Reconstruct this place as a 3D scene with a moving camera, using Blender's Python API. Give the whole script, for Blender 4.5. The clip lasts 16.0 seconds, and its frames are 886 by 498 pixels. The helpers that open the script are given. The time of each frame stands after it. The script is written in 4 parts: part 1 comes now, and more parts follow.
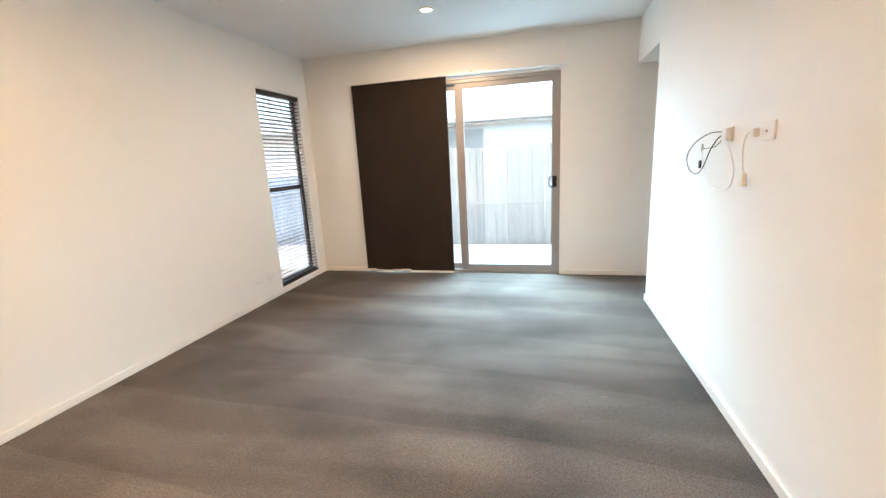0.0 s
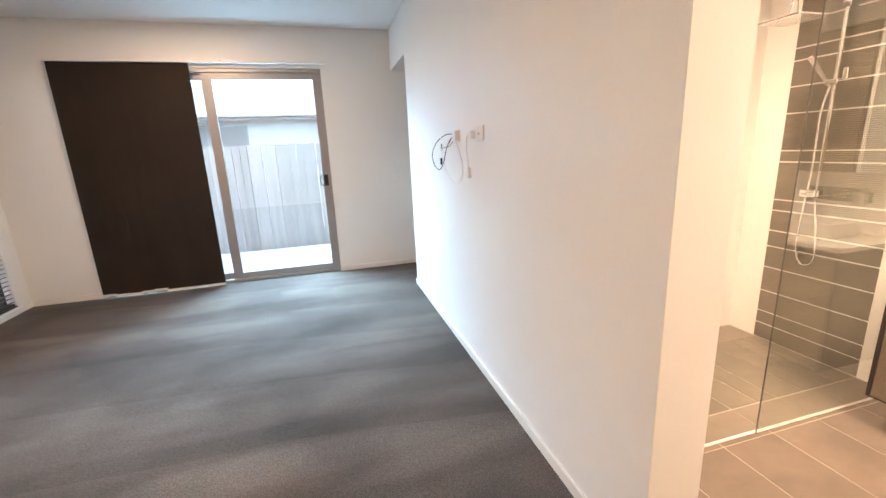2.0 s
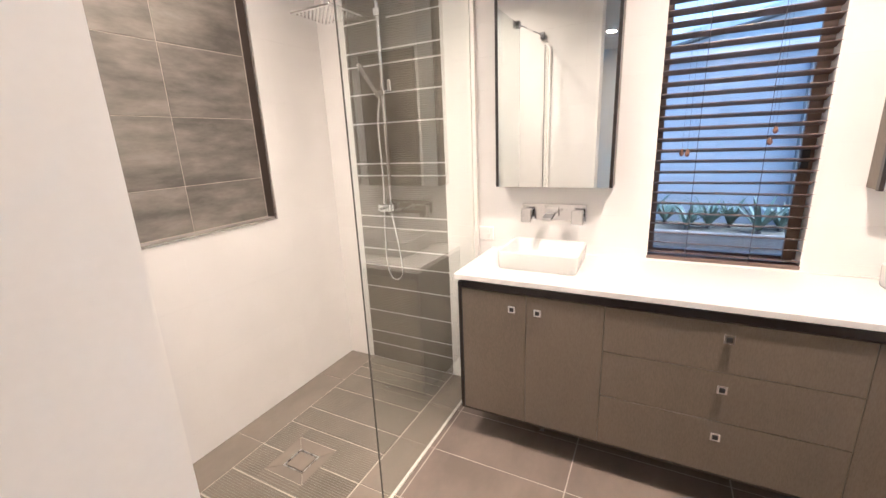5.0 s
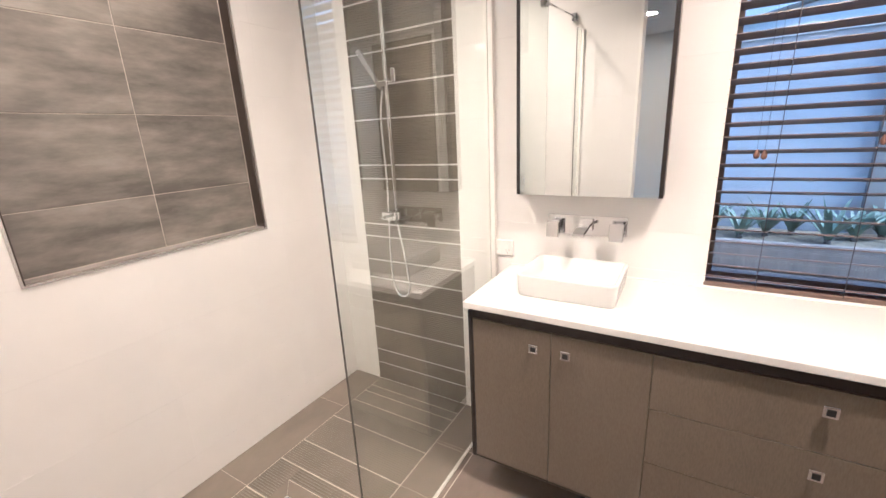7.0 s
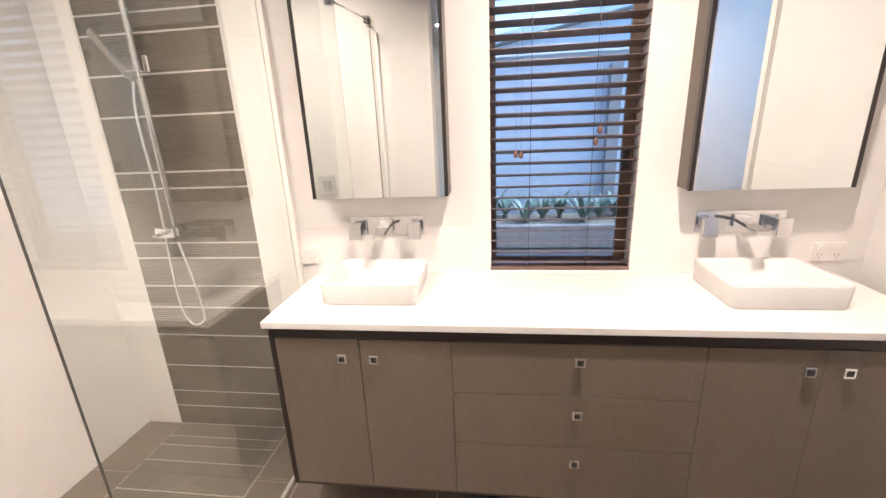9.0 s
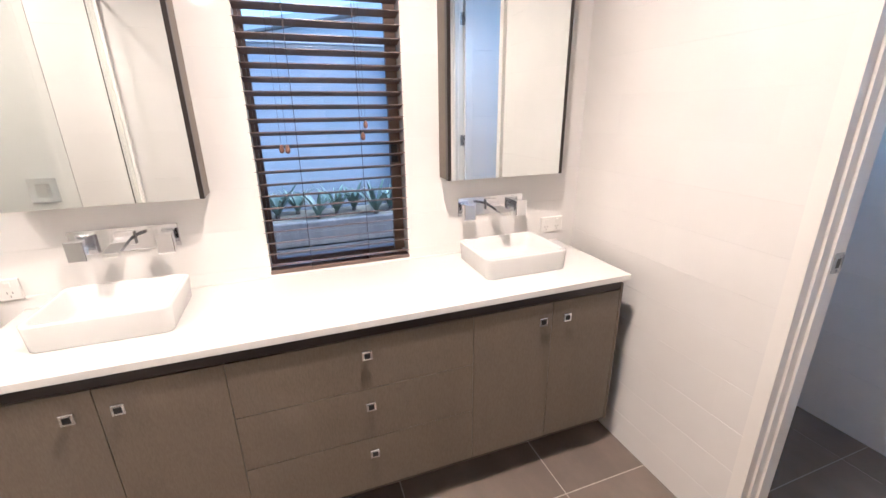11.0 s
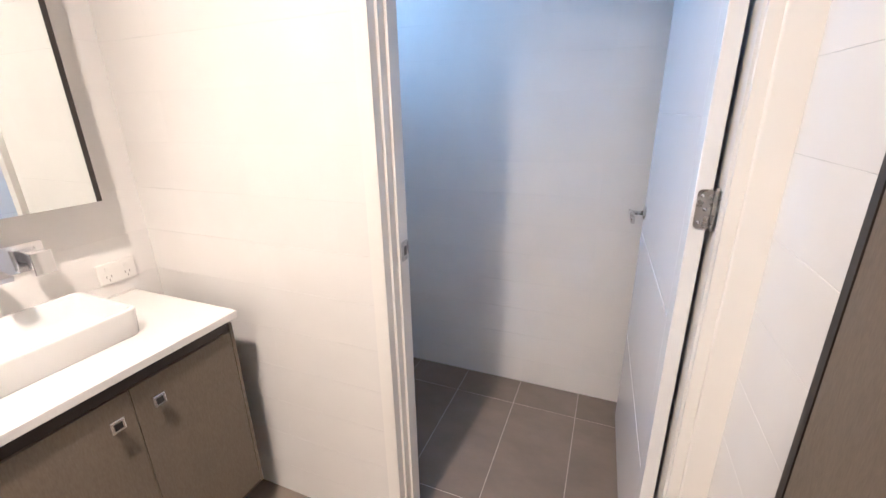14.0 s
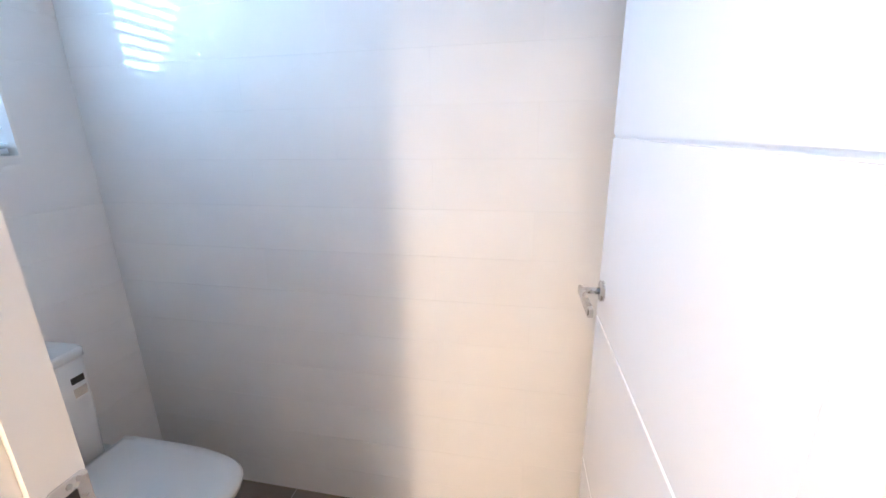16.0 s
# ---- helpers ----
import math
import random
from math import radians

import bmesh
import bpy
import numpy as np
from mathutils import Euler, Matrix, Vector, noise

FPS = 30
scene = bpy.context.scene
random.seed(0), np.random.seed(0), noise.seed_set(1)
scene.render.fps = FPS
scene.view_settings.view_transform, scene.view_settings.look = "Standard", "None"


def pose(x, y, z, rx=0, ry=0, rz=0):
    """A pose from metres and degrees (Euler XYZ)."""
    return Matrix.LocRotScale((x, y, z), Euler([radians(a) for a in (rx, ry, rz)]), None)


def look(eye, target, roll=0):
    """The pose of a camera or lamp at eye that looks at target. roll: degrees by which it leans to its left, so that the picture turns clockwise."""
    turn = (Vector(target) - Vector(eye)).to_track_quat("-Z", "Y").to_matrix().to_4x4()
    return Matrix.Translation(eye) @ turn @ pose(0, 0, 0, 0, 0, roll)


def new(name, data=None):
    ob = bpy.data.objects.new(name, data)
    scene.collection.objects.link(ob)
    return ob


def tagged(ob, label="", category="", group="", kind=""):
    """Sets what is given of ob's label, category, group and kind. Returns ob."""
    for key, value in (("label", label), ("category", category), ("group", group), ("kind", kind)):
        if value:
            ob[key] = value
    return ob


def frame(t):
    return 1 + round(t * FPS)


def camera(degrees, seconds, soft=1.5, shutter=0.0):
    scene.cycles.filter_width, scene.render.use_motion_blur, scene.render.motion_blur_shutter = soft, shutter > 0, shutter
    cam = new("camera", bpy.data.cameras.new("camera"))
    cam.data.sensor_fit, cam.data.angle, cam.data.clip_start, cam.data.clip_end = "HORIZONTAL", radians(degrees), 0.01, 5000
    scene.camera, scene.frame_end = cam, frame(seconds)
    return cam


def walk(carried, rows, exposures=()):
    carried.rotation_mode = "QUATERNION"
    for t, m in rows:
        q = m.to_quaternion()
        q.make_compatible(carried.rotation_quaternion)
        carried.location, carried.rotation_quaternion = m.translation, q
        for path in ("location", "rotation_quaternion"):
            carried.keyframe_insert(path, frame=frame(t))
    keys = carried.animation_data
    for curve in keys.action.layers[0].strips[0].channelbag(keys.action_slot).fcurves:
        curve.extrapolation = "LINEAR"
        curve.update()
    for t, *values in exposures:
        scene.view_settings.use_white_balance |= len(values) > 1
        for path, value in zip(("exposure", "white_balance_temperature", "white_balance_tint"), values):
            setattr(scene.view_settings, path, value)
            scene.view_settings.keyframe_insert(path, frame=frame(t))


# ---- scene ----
cam = camera(94.6, 16.0)
# seconds, eye, target, roll
PATH = [
    (0, (-0.202, 0.112, 1.422), (-0.683, 2.005, 0.993), -3.0),
    (0.5, (-0.179, 0.099, 1.416), (-0.429, 2.036, 0.985), -2.8),
    (1, (-0.143, 0.083, 1.413), (-0.139, 2.034, 0.972), -2.8),
    (1.5, (-0.147, 0.036, 1.406), (0.134, 1.963, 0.95), -2.6),
    (2, (-0.102, 0.05, 1.394), (0.416, 1.923, 0.921), -2.5),
    (2.5, (-0.075, 0.071, 1.387), (0.681, 1.856, 0.893), -2.3),
    (3, (-0.016, 0.13, 1.388), (0.988, 1.782, 0.877), -2.1),
    (3.5, (0.157, 0.232, 1.401), (1.402, 1.708, 0.881), -1.8),
    (4, (0.321, 0.338, 1.411), (1.793, 1.587, 0.885), -1.7),
    (4.5, (0.525, 0.408, 1.413), (2.167, 1.429, 0.903), -1.9),
    (5, (0.734, 0.436, 1.408), (2.447, 1.332, 0.896), -2.5),
    (5.2, (0.798, 0.444, 1.403), (2.500, 1.370, 0.907), -2.5),
    (7.3, (1.074, 0.531, 1.428), (2.720, 1.533, 0.891), -2.9),
    (7.5, (1.085, 0.526, 1.426), (2.775, 1.451, 0.89), -2.8),
    (8, (1.108, 0.493, 1.43), (2.893, 1.209, 0.881), -2.9),
    (8.5, (1.123, 0.463, 1.429), (2.981, 0.946, 0.87), -2.8),
    (9, (1.137, 0.428, 1.429), (3.037, 0.677, 0.856), -2.5),
    (9.2, (1.141, 0.416, 1.429), (3.049, 0.574, 0.852), -2.4),
    (11.3, (1.156, 0.303, 1.436), (2.887, -0.487, 0.820), -1.0),
    (11.5, (1.151, 0.295, 1.429), (2.839, -0.597, 0.831), -1.3),
    (12, (1.149, 0.26, 1.426), (2.705, -0.843, 0.823), -1.2),
    (12.5, (1.139, 0.234, 1.418), (2.529, -1.072, 0.816), -1.3),
    (13, (1.141, 0.191, 1.417), (2.33, -1.293, 0.796), -1.2),
    (13.5, (1.161, 0.097, 1.411), (2.117, -1.542, 0.778), -1.2),
    (14, (1.231, -0.027, 1.418), (1.954, -1.778, 0.777), -1.1),
    (14.5, (1.286, -0.181, 1.424), (1.763, -2.014, 0.781), -1.1),
    (15, (1.292, -0.401, 1.425), (1.633, -2.276, 0.816), -0.6),
    (15.5, (1.27, -0.587, 1.423), (1.614, -2.475, 0.86), -0.9),
    (16, (1.286, -0.744, 1.422), (1.681, -2.623, 0.86), -1.0),
]
EXPOSURES = [  # seconds, stops, kelvin, tint
    (0.0, 2.3, 6400, 10), (1.0, 2.23, 6200, 9), (1.5, 2.12, 6150, 15), (2.0, 2.03, 6020, 14), (2.5, 1.97, 5250, 13), (3.0, 1.84, 5000, 12), (3.5, 1.77, 4880, 11), (4.0, 1.71, 4860, 9), (5.0, 1.53, 4680, 8),
    (7.5, 1.5, 4640, 9), (9.0, 1.52, 4740, 9), (11.0, 1.46, 4580, 9), (12.5, 1.52, 4560, 9), (14.0, 1.6, 4600, 7), (15.0, 1.6, 4550, 6), (16.0, 2.32, 5150, 8),
]
walk(cam, [(r[0], look(*r[1:])) for r in PATH], EXPOSURES)

# ---- world, sun and large lights ----
world = bpy.data.worlds.new("world")
scene.world = world
world.use_nodes = True
sky = world.node_tree.nodes.new("ShaderNodeTexSky")
sky.sky_type, sky.sun_disc = "NISHITA", False
sky.dust_density = 3.0
sky.sun_elevation, sky.sun_rotation = radians(58), radians(190)
world.node_tree.links.new(sky.outputs[0], world.node_tree.nodes["Background"].inputs[0])
world.node_tree.nodes["Background"].inputs[1].default_value = 0.2
sun = new("sun", bpy.data.lights.new("sun", "SUN"))
sun.data.energy, sun.data.angle, sun.data.color = 1.1, radians(10), (1.0, 0.98, 0.95)
sun.matrix_world = look((0, 0, 20), (1.5, 9, 5.4))

CEIL = 2.72
WARM = (1.0, 0.67, 0.405)


def lamp_at(name, x, y, z, watts, color=WARM, size=0.12, spread=180):
    li = bpy.data.lights.new(name, "AREA")
    li.shape, li.size, li.energy, li.color = "DISK", size, watts, color
    li.spread = radians(spread)
    ob = new(name, li)
    ob.location = (x, y, z)
    return ob


# First is seen, vanity one fits its shadows; other three are unseen added fill.
LAMPS = [  # x, y, watts
    (-1.22, 3.96, 7.5), (-1.75, 1.1, 8), (-1.75, -0.9, 15),
    (1.83, 0.06, 16.8), (1.60, 1.75, 10),
]
for lx, ly, lw in LAMPS:
    lamp_at("downlight_beam", lx, ly, CEIL - 0.016, lw, spread=180 if lx < 0 else 134 if ly < 1 else 136)


def sky_panel(name, m, w, h, watts, color=(0.72, 0.85, 1.0)):
    li = bpy.data.lights.new(name, "AREA")
    li.shape, li.size, li.size_y, li.energy, li.color = "RECTANGLE", w, h, watts, color
    ob = new(name, li)
    ob.matrix_world = m
    return ob


# added panels outside the slider and toilet window, boosting the sky's daylight indoors
sky_panel("sky_fill_patio", look((-0.9, 6.3, 2.95), (0.3, 2.2, 1.0)), 2.6, 0.8, 220, (0.47, 0.78, 1.0))
sky_panel("sky_fill_toilet", look((3.04, -1.42, 2.0), (1.5, -1.5, 0.9)), 0.5, 0.7, 6.3, (0.66, 0.82, 1.0))


# ---- materials ----
def pmat(name, color, rough=0.5, metal=0.0, vary=0.0, scale=3.0, fine=0.0, fscale=120.0, bump=0.0, bscale=200.0, spec=0.5, rvary=0.0, per_object=0.0, stretch=(1, 1, 1)):
    """Principled material whose colour varies by a broad and a fine noise, with a fine relief."""
    m = bpy.data.materials.new(name)
    m.use_nodes = True
    nt = m.node_tree
    b = nt.nodes["Principled BSDF"]
    b.inputs["Base Color"].default_value = (*color, 1)
    b.inputs["Roughness"].default_value, b.inputs["Metallic"].default_value = rough, metal
    b.inputs["Specular IOR Level"].default_value = spec
    tc = nt.nodes.new("ShaderNodeTexCoord")
    mp = nt.nodes.new("ShaderNodeMapping")
    mp.inputs["Scale"].default_value = stretch
    geo = nt.nodes.new("ShaderNodeNewGeometry")
    nt.links.new(geo.outputs["Position"], mp.inputs["Vector"])

    def noise_node(sc, detail=4.0):
        n = nt.nodes.new("ShaderNodeTexNoise")
        n.inputs["Scale"].default_value, n.inputs["Detail"].default_value = sc, detail
        nt.links.new(mp.outputs[0], n.inputs["Vector"])
        return n

    def mrange(src, lo, hi, a=0.3, c=0.7):
        r = nt.nodes.new("ShaderNodeMapRange")
        for i, v in ((1, a), (2, c), (3, lo), (4, hi)):
            r.inputs[i].default_value = v
        nt.links.new(src, r.inputs[0])
        return r.outputs[0]

    def times(a, c):
        x = nt.nodes.new("ShaderNodeMath")
        x.operation = "MULTIPLY"
        nt.links.new(a, x.inputs[0])
        nt.links.new(c, x.inputs[1])
        return x.outputs[0]

    k = None
    if vary:
        k = mrange(noise_node(scale).outputs[0], 1 - vary, 1 + vary)
    if fine:
        f = mrange(noise_node(fscale, 2).outputs[0], 1 - fine, 1 + fine)
        k = times(k, f) if k else f
    if per_object:
        oi = nt.nodes.new("ShaderNodeObjectInfo")
        f = mrange(oi.outputs["Random"], 1 - per_object, 1 + per_object, 0, 1)
        k = times(k, f) if k else f
    if k:
        vm = nt.nodes.new("ShaderNodeVectorMath")
        vm.operation = "SCALE"
        vm.inputs[0].default_value = color
        nt.links.new(k, vm.inputs["Scale"])
        nt.links.new(vm.outputs[0], b.inputs["Base Color"])
    if rvary:
        nt.links.new(mrange(noise_node(scale * 2.3).outputs[0], max(0.02, rough - rvary), rough + rvary), b.inputs["Roughness"])
    if bump:
        bp = nt.nodes.new("ShaderNodeBump")
        bp.inputs["Strength"].default_value, bp.inputs["Distance"].default_value = bump, 0.002
        nt.links.new(noise_node(bscale, 3).outputs[0], bp.inputs["Height"])
        nt.links.new(bp.outputs[0], b.inputs["Normal"])
    return m


def glass_mat(name, tint=(0.96, 1.0, 0.98), rough=0.0, ior=1.45):
    m = bpy.data.materials.new(name)
    m.use_nodes = True
    b = m.node_tree.nodes["Principled BSDF"]
    b.inputs["Base Color"].default_value = (*tint, 1)
    b.inputs["Roughness"].default_value = rough
    b.inputs["Transmission Weight"].default_value = 1.0
    b.inputs["IOR"].default_value = ior
    return m


def emit_mat(name, color, strength):
    m = bpy.data.materials.new(name)
    m.use_nodes = True
    b = m.node_tree.nodes["Principled BSDF"]
    b.inputs["Base Color"].default_value = (0.8, 0.8, 0.8, 1)
    b.inputs["Emission Color"].default_value = (*color, 1)
    b.inputs["Emission Strength"].default_value = strength
    return m


def carpet_mat():
    m = pmat("carpet_pile", (0.108, 0.082, 0.066), 0.95, spec=0.1)
    nt = m.node_tree
    b = nt.nodes["Principled BSDF"]
    geo = nt.nodes.new("ShaderNodeNewGeometry")

    def n(sc, detail, stretch, rot=0.0, dist=0.0):
        mp = nt.nodes.new("ShaderNodeMapping")
        mp.inputs["Scale"].default_value = stretch
        mp.inputs["Rotation"].default_value = (0, 0, radians(rot))
        nt.links.new(geo.outputs["Position"], mp.inputs["Vector"])
        x = nt.nodes.new("ShaderNodeTexNoise")
        x.inputs["Scale"].default_value, x.inputs["Detail"].default_value, x.inputs["Distortion"].default_value = sc, detail, dist
        nt.links.new(mp.outputs[0], x.inputs["Vector"])
        return x.outputs[0]

    def ramp(src, a, c, lo, hi):
        r = nt.nodes.new("ShaderNodeMapRange")
        r.interpolation_type = "SMOOTHSTEP"
        for i, v in ((1, a), (2, c), (3, lo), (4, hi)):
            r.inputs[i].default_value = v
        nt.links.new(src, r.inputs[0])
        return r.outputs[0]

    def mul(a, c):
        x = nt.nodes.new("ShaderNodeMath")
        x.operation = "MULTIPLY"
        nt.links.new(a, x.inputs[0])
        nt.links.new(c, x.inputs[1])
        return x.outputs[0]

    bands = ramp(n(1.5, 2, (0.28, 1.5, 1), 6, 0.35), 0.42, 0.60, 0.80, 1.16)
    patches = ramp(n(1.7, 4, (0.7, 0.9, 1), -20), 0.34, 0.60, 0.74, 1.16)
    swath = nt.nodes.new("ShaderNodeTexWave")  # one-sided stripes left by the vacuum head
    swath.wave_type, swath.bands_direction, swath.wave_profile = "BANDS", "Y", "SAW"
    for key, v in (("Scale", 0.5), ("Distortion", 2.6), ("Detail", 2.0), ("Detail Scale", 0.55), ("Detail Roughness", 0.45)):
        swath.inputs[key].default_value = v
    tilt = nt.nodes.new("ShaderNodeMapping")
    tilt.inputs["Rotation"].default_value = (0, 0, radians(5))
    nt.links.new(geo.outputs["Position"], tilt.inputs["Vector"])
    nt.links.new(tilt.outputs[0], swath.inputs["Vector"])
    bands = mul(bands, ramp(swath.outputs["Fac"], 0.0, 1.0, 0.90, 1.10))
    tufts = ramp(n(140, 2, (1, 1, 1)), 0.3, 0.7, 0.72, 1.30)
    specks = ramp(n(52, 3, (1, 1, 1)), 0.3, 0.7, 0.91, 1.09)
    k = mul(mul(bands, patches), mul(tufts, specks))
    vm = nt.nodes.new("ShaderNodeVectorMath")
    vm.operation = "SCALE"
    vm.inputs[0].default_value = (0.104, 0.084, 0.070)
    nt.links.new(k, vm.inputs["Scale"])
    nt.links.new(vm.outputs[0], b.inputs["Base Color"])
    b.inputs["Sheen Weight"].default_value, b.inputs["Sheen Roughness"].default_value = 0.08, 0.5
    bp = nt.nodes.new("ShaderNodeBump")
    bp.inputs["Strength"].default_value, bp.inputs["Distance"].default_value = 0.9, 0.006
    nt.links.new(n(170, 3, (1, 1, 1)), bp.inputs["Height"])
    nt.links.new(bp.outputs[0], b.inputs["Normal"])
    return m


def slate_mat(name, color, rough, streak, grain=(1.0, 1.6, 2.4), scale=2.6):
    """Cloudy dark porcelain with pale streaks along x."""
    m = pmat(name, color, rough)
    nt = m.node_tree
    b = nt.nodes["Principled BSDF"]
    geo = nt.nodes.new("ShaderNodeNewGeometry")
    oi = nt.nodes.new("ShaderNodeObjectInfo")
    add = nt.nodes.new("ShaderNodeVectorMath")
    add.operation = "MULTIPLY_ADD"
    comb = nt.nodes.new("ShaderNodeCombineXYZ")
    for i in range(3):
        nt.links.new(oi.outputs["Random"], comb.inputs[i])
    nt.links.new(comb.outputs[0], add.inputs[0])
    add.inputs[1].default_value = (7, 5, 9)
    nt.links.new(geo.outputs["Position"], add.inputs[2])
    mp = nt.nodes.new("ShaderNodeMapping")
    mp.inputs["Scale"].default_value = grain
    nt.links.new(add.outputs[0], mp.inputs["Vector"])
    n1 = nt.nodes.new("ShaderNodeTexNoise")
    n1.inputs["Scale"].default_value, n1.inputs["Detail"].default_value, n1.inputs["Roughness"].default_value = scale, 6, 0.62
    nt.links.new(mp.outputs[0], n1.inputs["Vector"])
    r = nt.nodes.new("ShaderNodeMapRange")
    for i, v in ((1, 0.36), (2, 0.70), (3, 1 - streak * 0.35), (4, 1 + streak)):
        r.inputs[i].default_value = v
    nt.links.new(n1.outputs[0], r.inputs[0])
    vm = nt.nodes.new("ShaderNodeVectorMath")
    vm.operation = "SCALE"
    vm.inputs[0].default_value = color
    nt.links.new(r.outputs[0], vm.inputs["Scale"])
    nt.links.new(vm.outputs[0], b.inputs["Base Color"])
    return m


WALL = pmat("wall_paint", (0.80, 0.78, 0.74), 0.55, vary=0.012, scale=1.2, fine=0.01, fscale=90, bump=0.03, bscale=260)
CEILING = pmat("ceiling_paint", (0.80, 0.79, 0.77), 0.8, vary=0.02, scale=1.0, bump=0.08, bscale=220)
TRIM = pmat("trim_enamel", (0.80, 0.775, 0.73), 0.3, vary=0.02, scale=5, bump=0.04, bscale=90)
DOORPAINT = pmat("door_enamel", (0.80, 0.80, 0.81), 0.22, vary=0.015, scale=4, bump=0.05, bscale=70)
CARPET = carpet_mat()
WTILE = pmat("white_gloss_tile", (0.80, 0.78, 0.75), 0.04, vary=0.02, scale=5, per_object=0.010, bump=0.012, bscale=9)
WGROUT = pmat("white_grout", (0.80, 0.78, 0.75), 0.6, vary=0.06, scale=9, bump=0.2)
FTILE = slate_mat("floor_porcelain", (0.185, 0.150, 0.122), 0.30, 0.28)
REVEAL = pmat("dark_reveal", (0.045, 0.034, 0.028), 0.35, vary=0.2, scale=7, fine=0.1, fscale=80)
STILE = slate_mat("shower_porcelain", (0.188, 0.161, 0.129), 0.38, 0.25)
RTILE = slate_mat("ribbed_porcelain", (0.166, 0.147, 0.117), 0.34, 0.25)
NTILE = slate_mat("niche_porcelain", (0.165, 0.150, 0.130), 0.42, 0.8, (1.0, 1.0, 3.4), 3.4)
FGROUT = pmat("pale_grout", (0.49, 0.435, 0.37), 0.85, vary=0.12, scale=14, bump=0.25)
TAUPE = pmat("taupe_laminate", (0.153, 0.125, 0.094), 0.34, vary=0.05, scale=2.2, fine=0.10, fscale=140, bump=0.10, bscale=300, spec=0.28, stretch=(1, 2.2, 0.5))
BLACKLAM = pmat("dark_laminate_edge", (0.022, 0.017, 0.015), 0.28, vary=0.15, scale=6)
STONE = pmat("white_stone_top", (0.70, 0.685, 0.655), 0.12, vary=0.015, scale=4, fine=0.015, fscale=300)
PORCELAIN = pmat("white_porcelain", (0.71, 0.705, 0.685), 0.08, vary=0.01, scale=4)
CHROME = pmat("chrome", (0.88, 0.88, 0.89), 0.09, 1.0, rvary=0.03, scale=8)
SATIN = pmat("satin_nickel", (0.52, 0.51, 0.50), 0.28, 1.0, vary=0.06, scale=12, rvary=0.06)
STEEL = pmat("zinc_steel", (0.38, 0.38, 0.38), 0.32, 1.0, vary=0.12, scale=30, rvary=0.08)
ALU = pmat("grey_aluminium", (0.34, 0.325, 0.315), 0.42, 0.5, vary=0.04, scale=6)
ALUDARK = pmat("dark_aluminium", (0.05, 0.045, 0.042), 0.4, 0.3, vary=0.06, scale=6)
ALUBRIGHT = pmat("bright_trim", (0.75, 0.73, 0.70), 0.25, 0.8, vary=0.03, scale=9)
MIRROR = pmat("mirror_silver", (0.90, 0.93, 0.92), 0.0, 1.0)
GLASS = glass_mat("clear_glass")
SGLASS = glass_mat("shower_glass", (0.935, 0.978, 0.958), ior=1.8)
GLASSEDGE = pmat("polished_glass_edge", (0.10, 0.10, 0.09), 0.2, vary=0.05, scale=8)
FABRIC = pmat("blockout_fabric", (0.030, 0.022, 0.017), 0.85, vary=0.10, scale=2.5, fine=0.2, fscale=420, bump=0.35, bscale=700, spec=0.15)
SLATWOOD = pmat("dark_timber_slat", (0.17, 0.122, 0.102), 0.36, vary=0.15, scale=6, fine=0.12, fscale=60, stretch=(3, 0.6, 3))
BRONZE = pmat("bronze_aluminium", (0.17, 0.125, 0.10), 0.42, 0.3, vary=0.06, scale=6)
SLATDARK = pmat("dark_slat", (0.030, 0.027, 0.027), 0.35, vary=0.1, scale=6)
SLATWHITE = pmat("white_slat", (0.75, 0.76, 0.78), 0.35, vary=0.02, scale=6)
WPLASTIC = pmat("white_plastic", (0.78, 0.76, 0.72), 0.3, vary=0.02, scale=9)
CREAMPLASTIC = pmat("cream_plastic", (0.76, 0.70, 0.60), 0.35, vary=0.03, scale=20)
BLACKPLASTIC = pmat("black_plastic", (0.015, 0.015, 0.016), 0.35, vary=0.1, scale=20)
ACORN = pmat("turned_timber", (0.20, 0.11, 0.08), 0.4, vary=0.2, scale=40)
CORD = pmat("blind_cord", (0.10, 0.08, 0.075), 0.8, vary=0.1, scale=50)
FENCE = pmat("weathered_paling", (0.185, 0.168, 0.158), 0.85, vary=0.14, scale=2, fine=0.12, fscale=30, per_object=0.16, bump=0.4, bscale=40, stretch=(6, 6, 0.5))
CONCRETE = pmat("pale_concrete", (0.30, 0.28, 0.275), 0.85, vary=0.08, scale=2, fine=0.08, fscale=90, bump=0.3)
GROUND = pmat("garden_ground", (0.20, 0.18, 0.14), 0.95, vary=0.2, scale=1.2, fine=0.2, fscale=40, bump=0.5, bscale=60)
PINSLOT = pmat("grey_slot", (0.30, 0.28, 0.26), 0.6, vary=0.1, scale=30)
PALEFENCE = pmat("pale_paling", (0.50, 0.51, 0.53), 0.8, vary=0.10, scale=2, fine=0.08, fscale=30, per_object=0.10, bump=0.3, bscale=40, stretch=(6, 6, 0.5))
BLUEWALL = pmat("blue_grey_render", (0.46, 0.49, 0.53), 0.8, vary=0.07, scale=1.5, bump=0.3, bscale=80)
RENDERWALL = pmat("pale_render", (0.68, 0.66, 0.64), 0.8, vary=0.05, scale=1.2, bump=0.3, bscale=80)
ROOF = pmat("roof_steel", (0.26, 0.25, 0.24), 0.5, vary=0.06, scale=2)
BARK = pmat("grey_bark", (0.12, 0.11, 0.10), 0.85, vary=0.2, scale=30)
LEAF = pmat("leaf_green", (0.145, 0.20, 0.16), 0.4, vary=0.3, scale=6, per_object=0.2)
GLOW = emit_mat("lamp_glow", (1.0, 0.80, 0.56), 14.0)


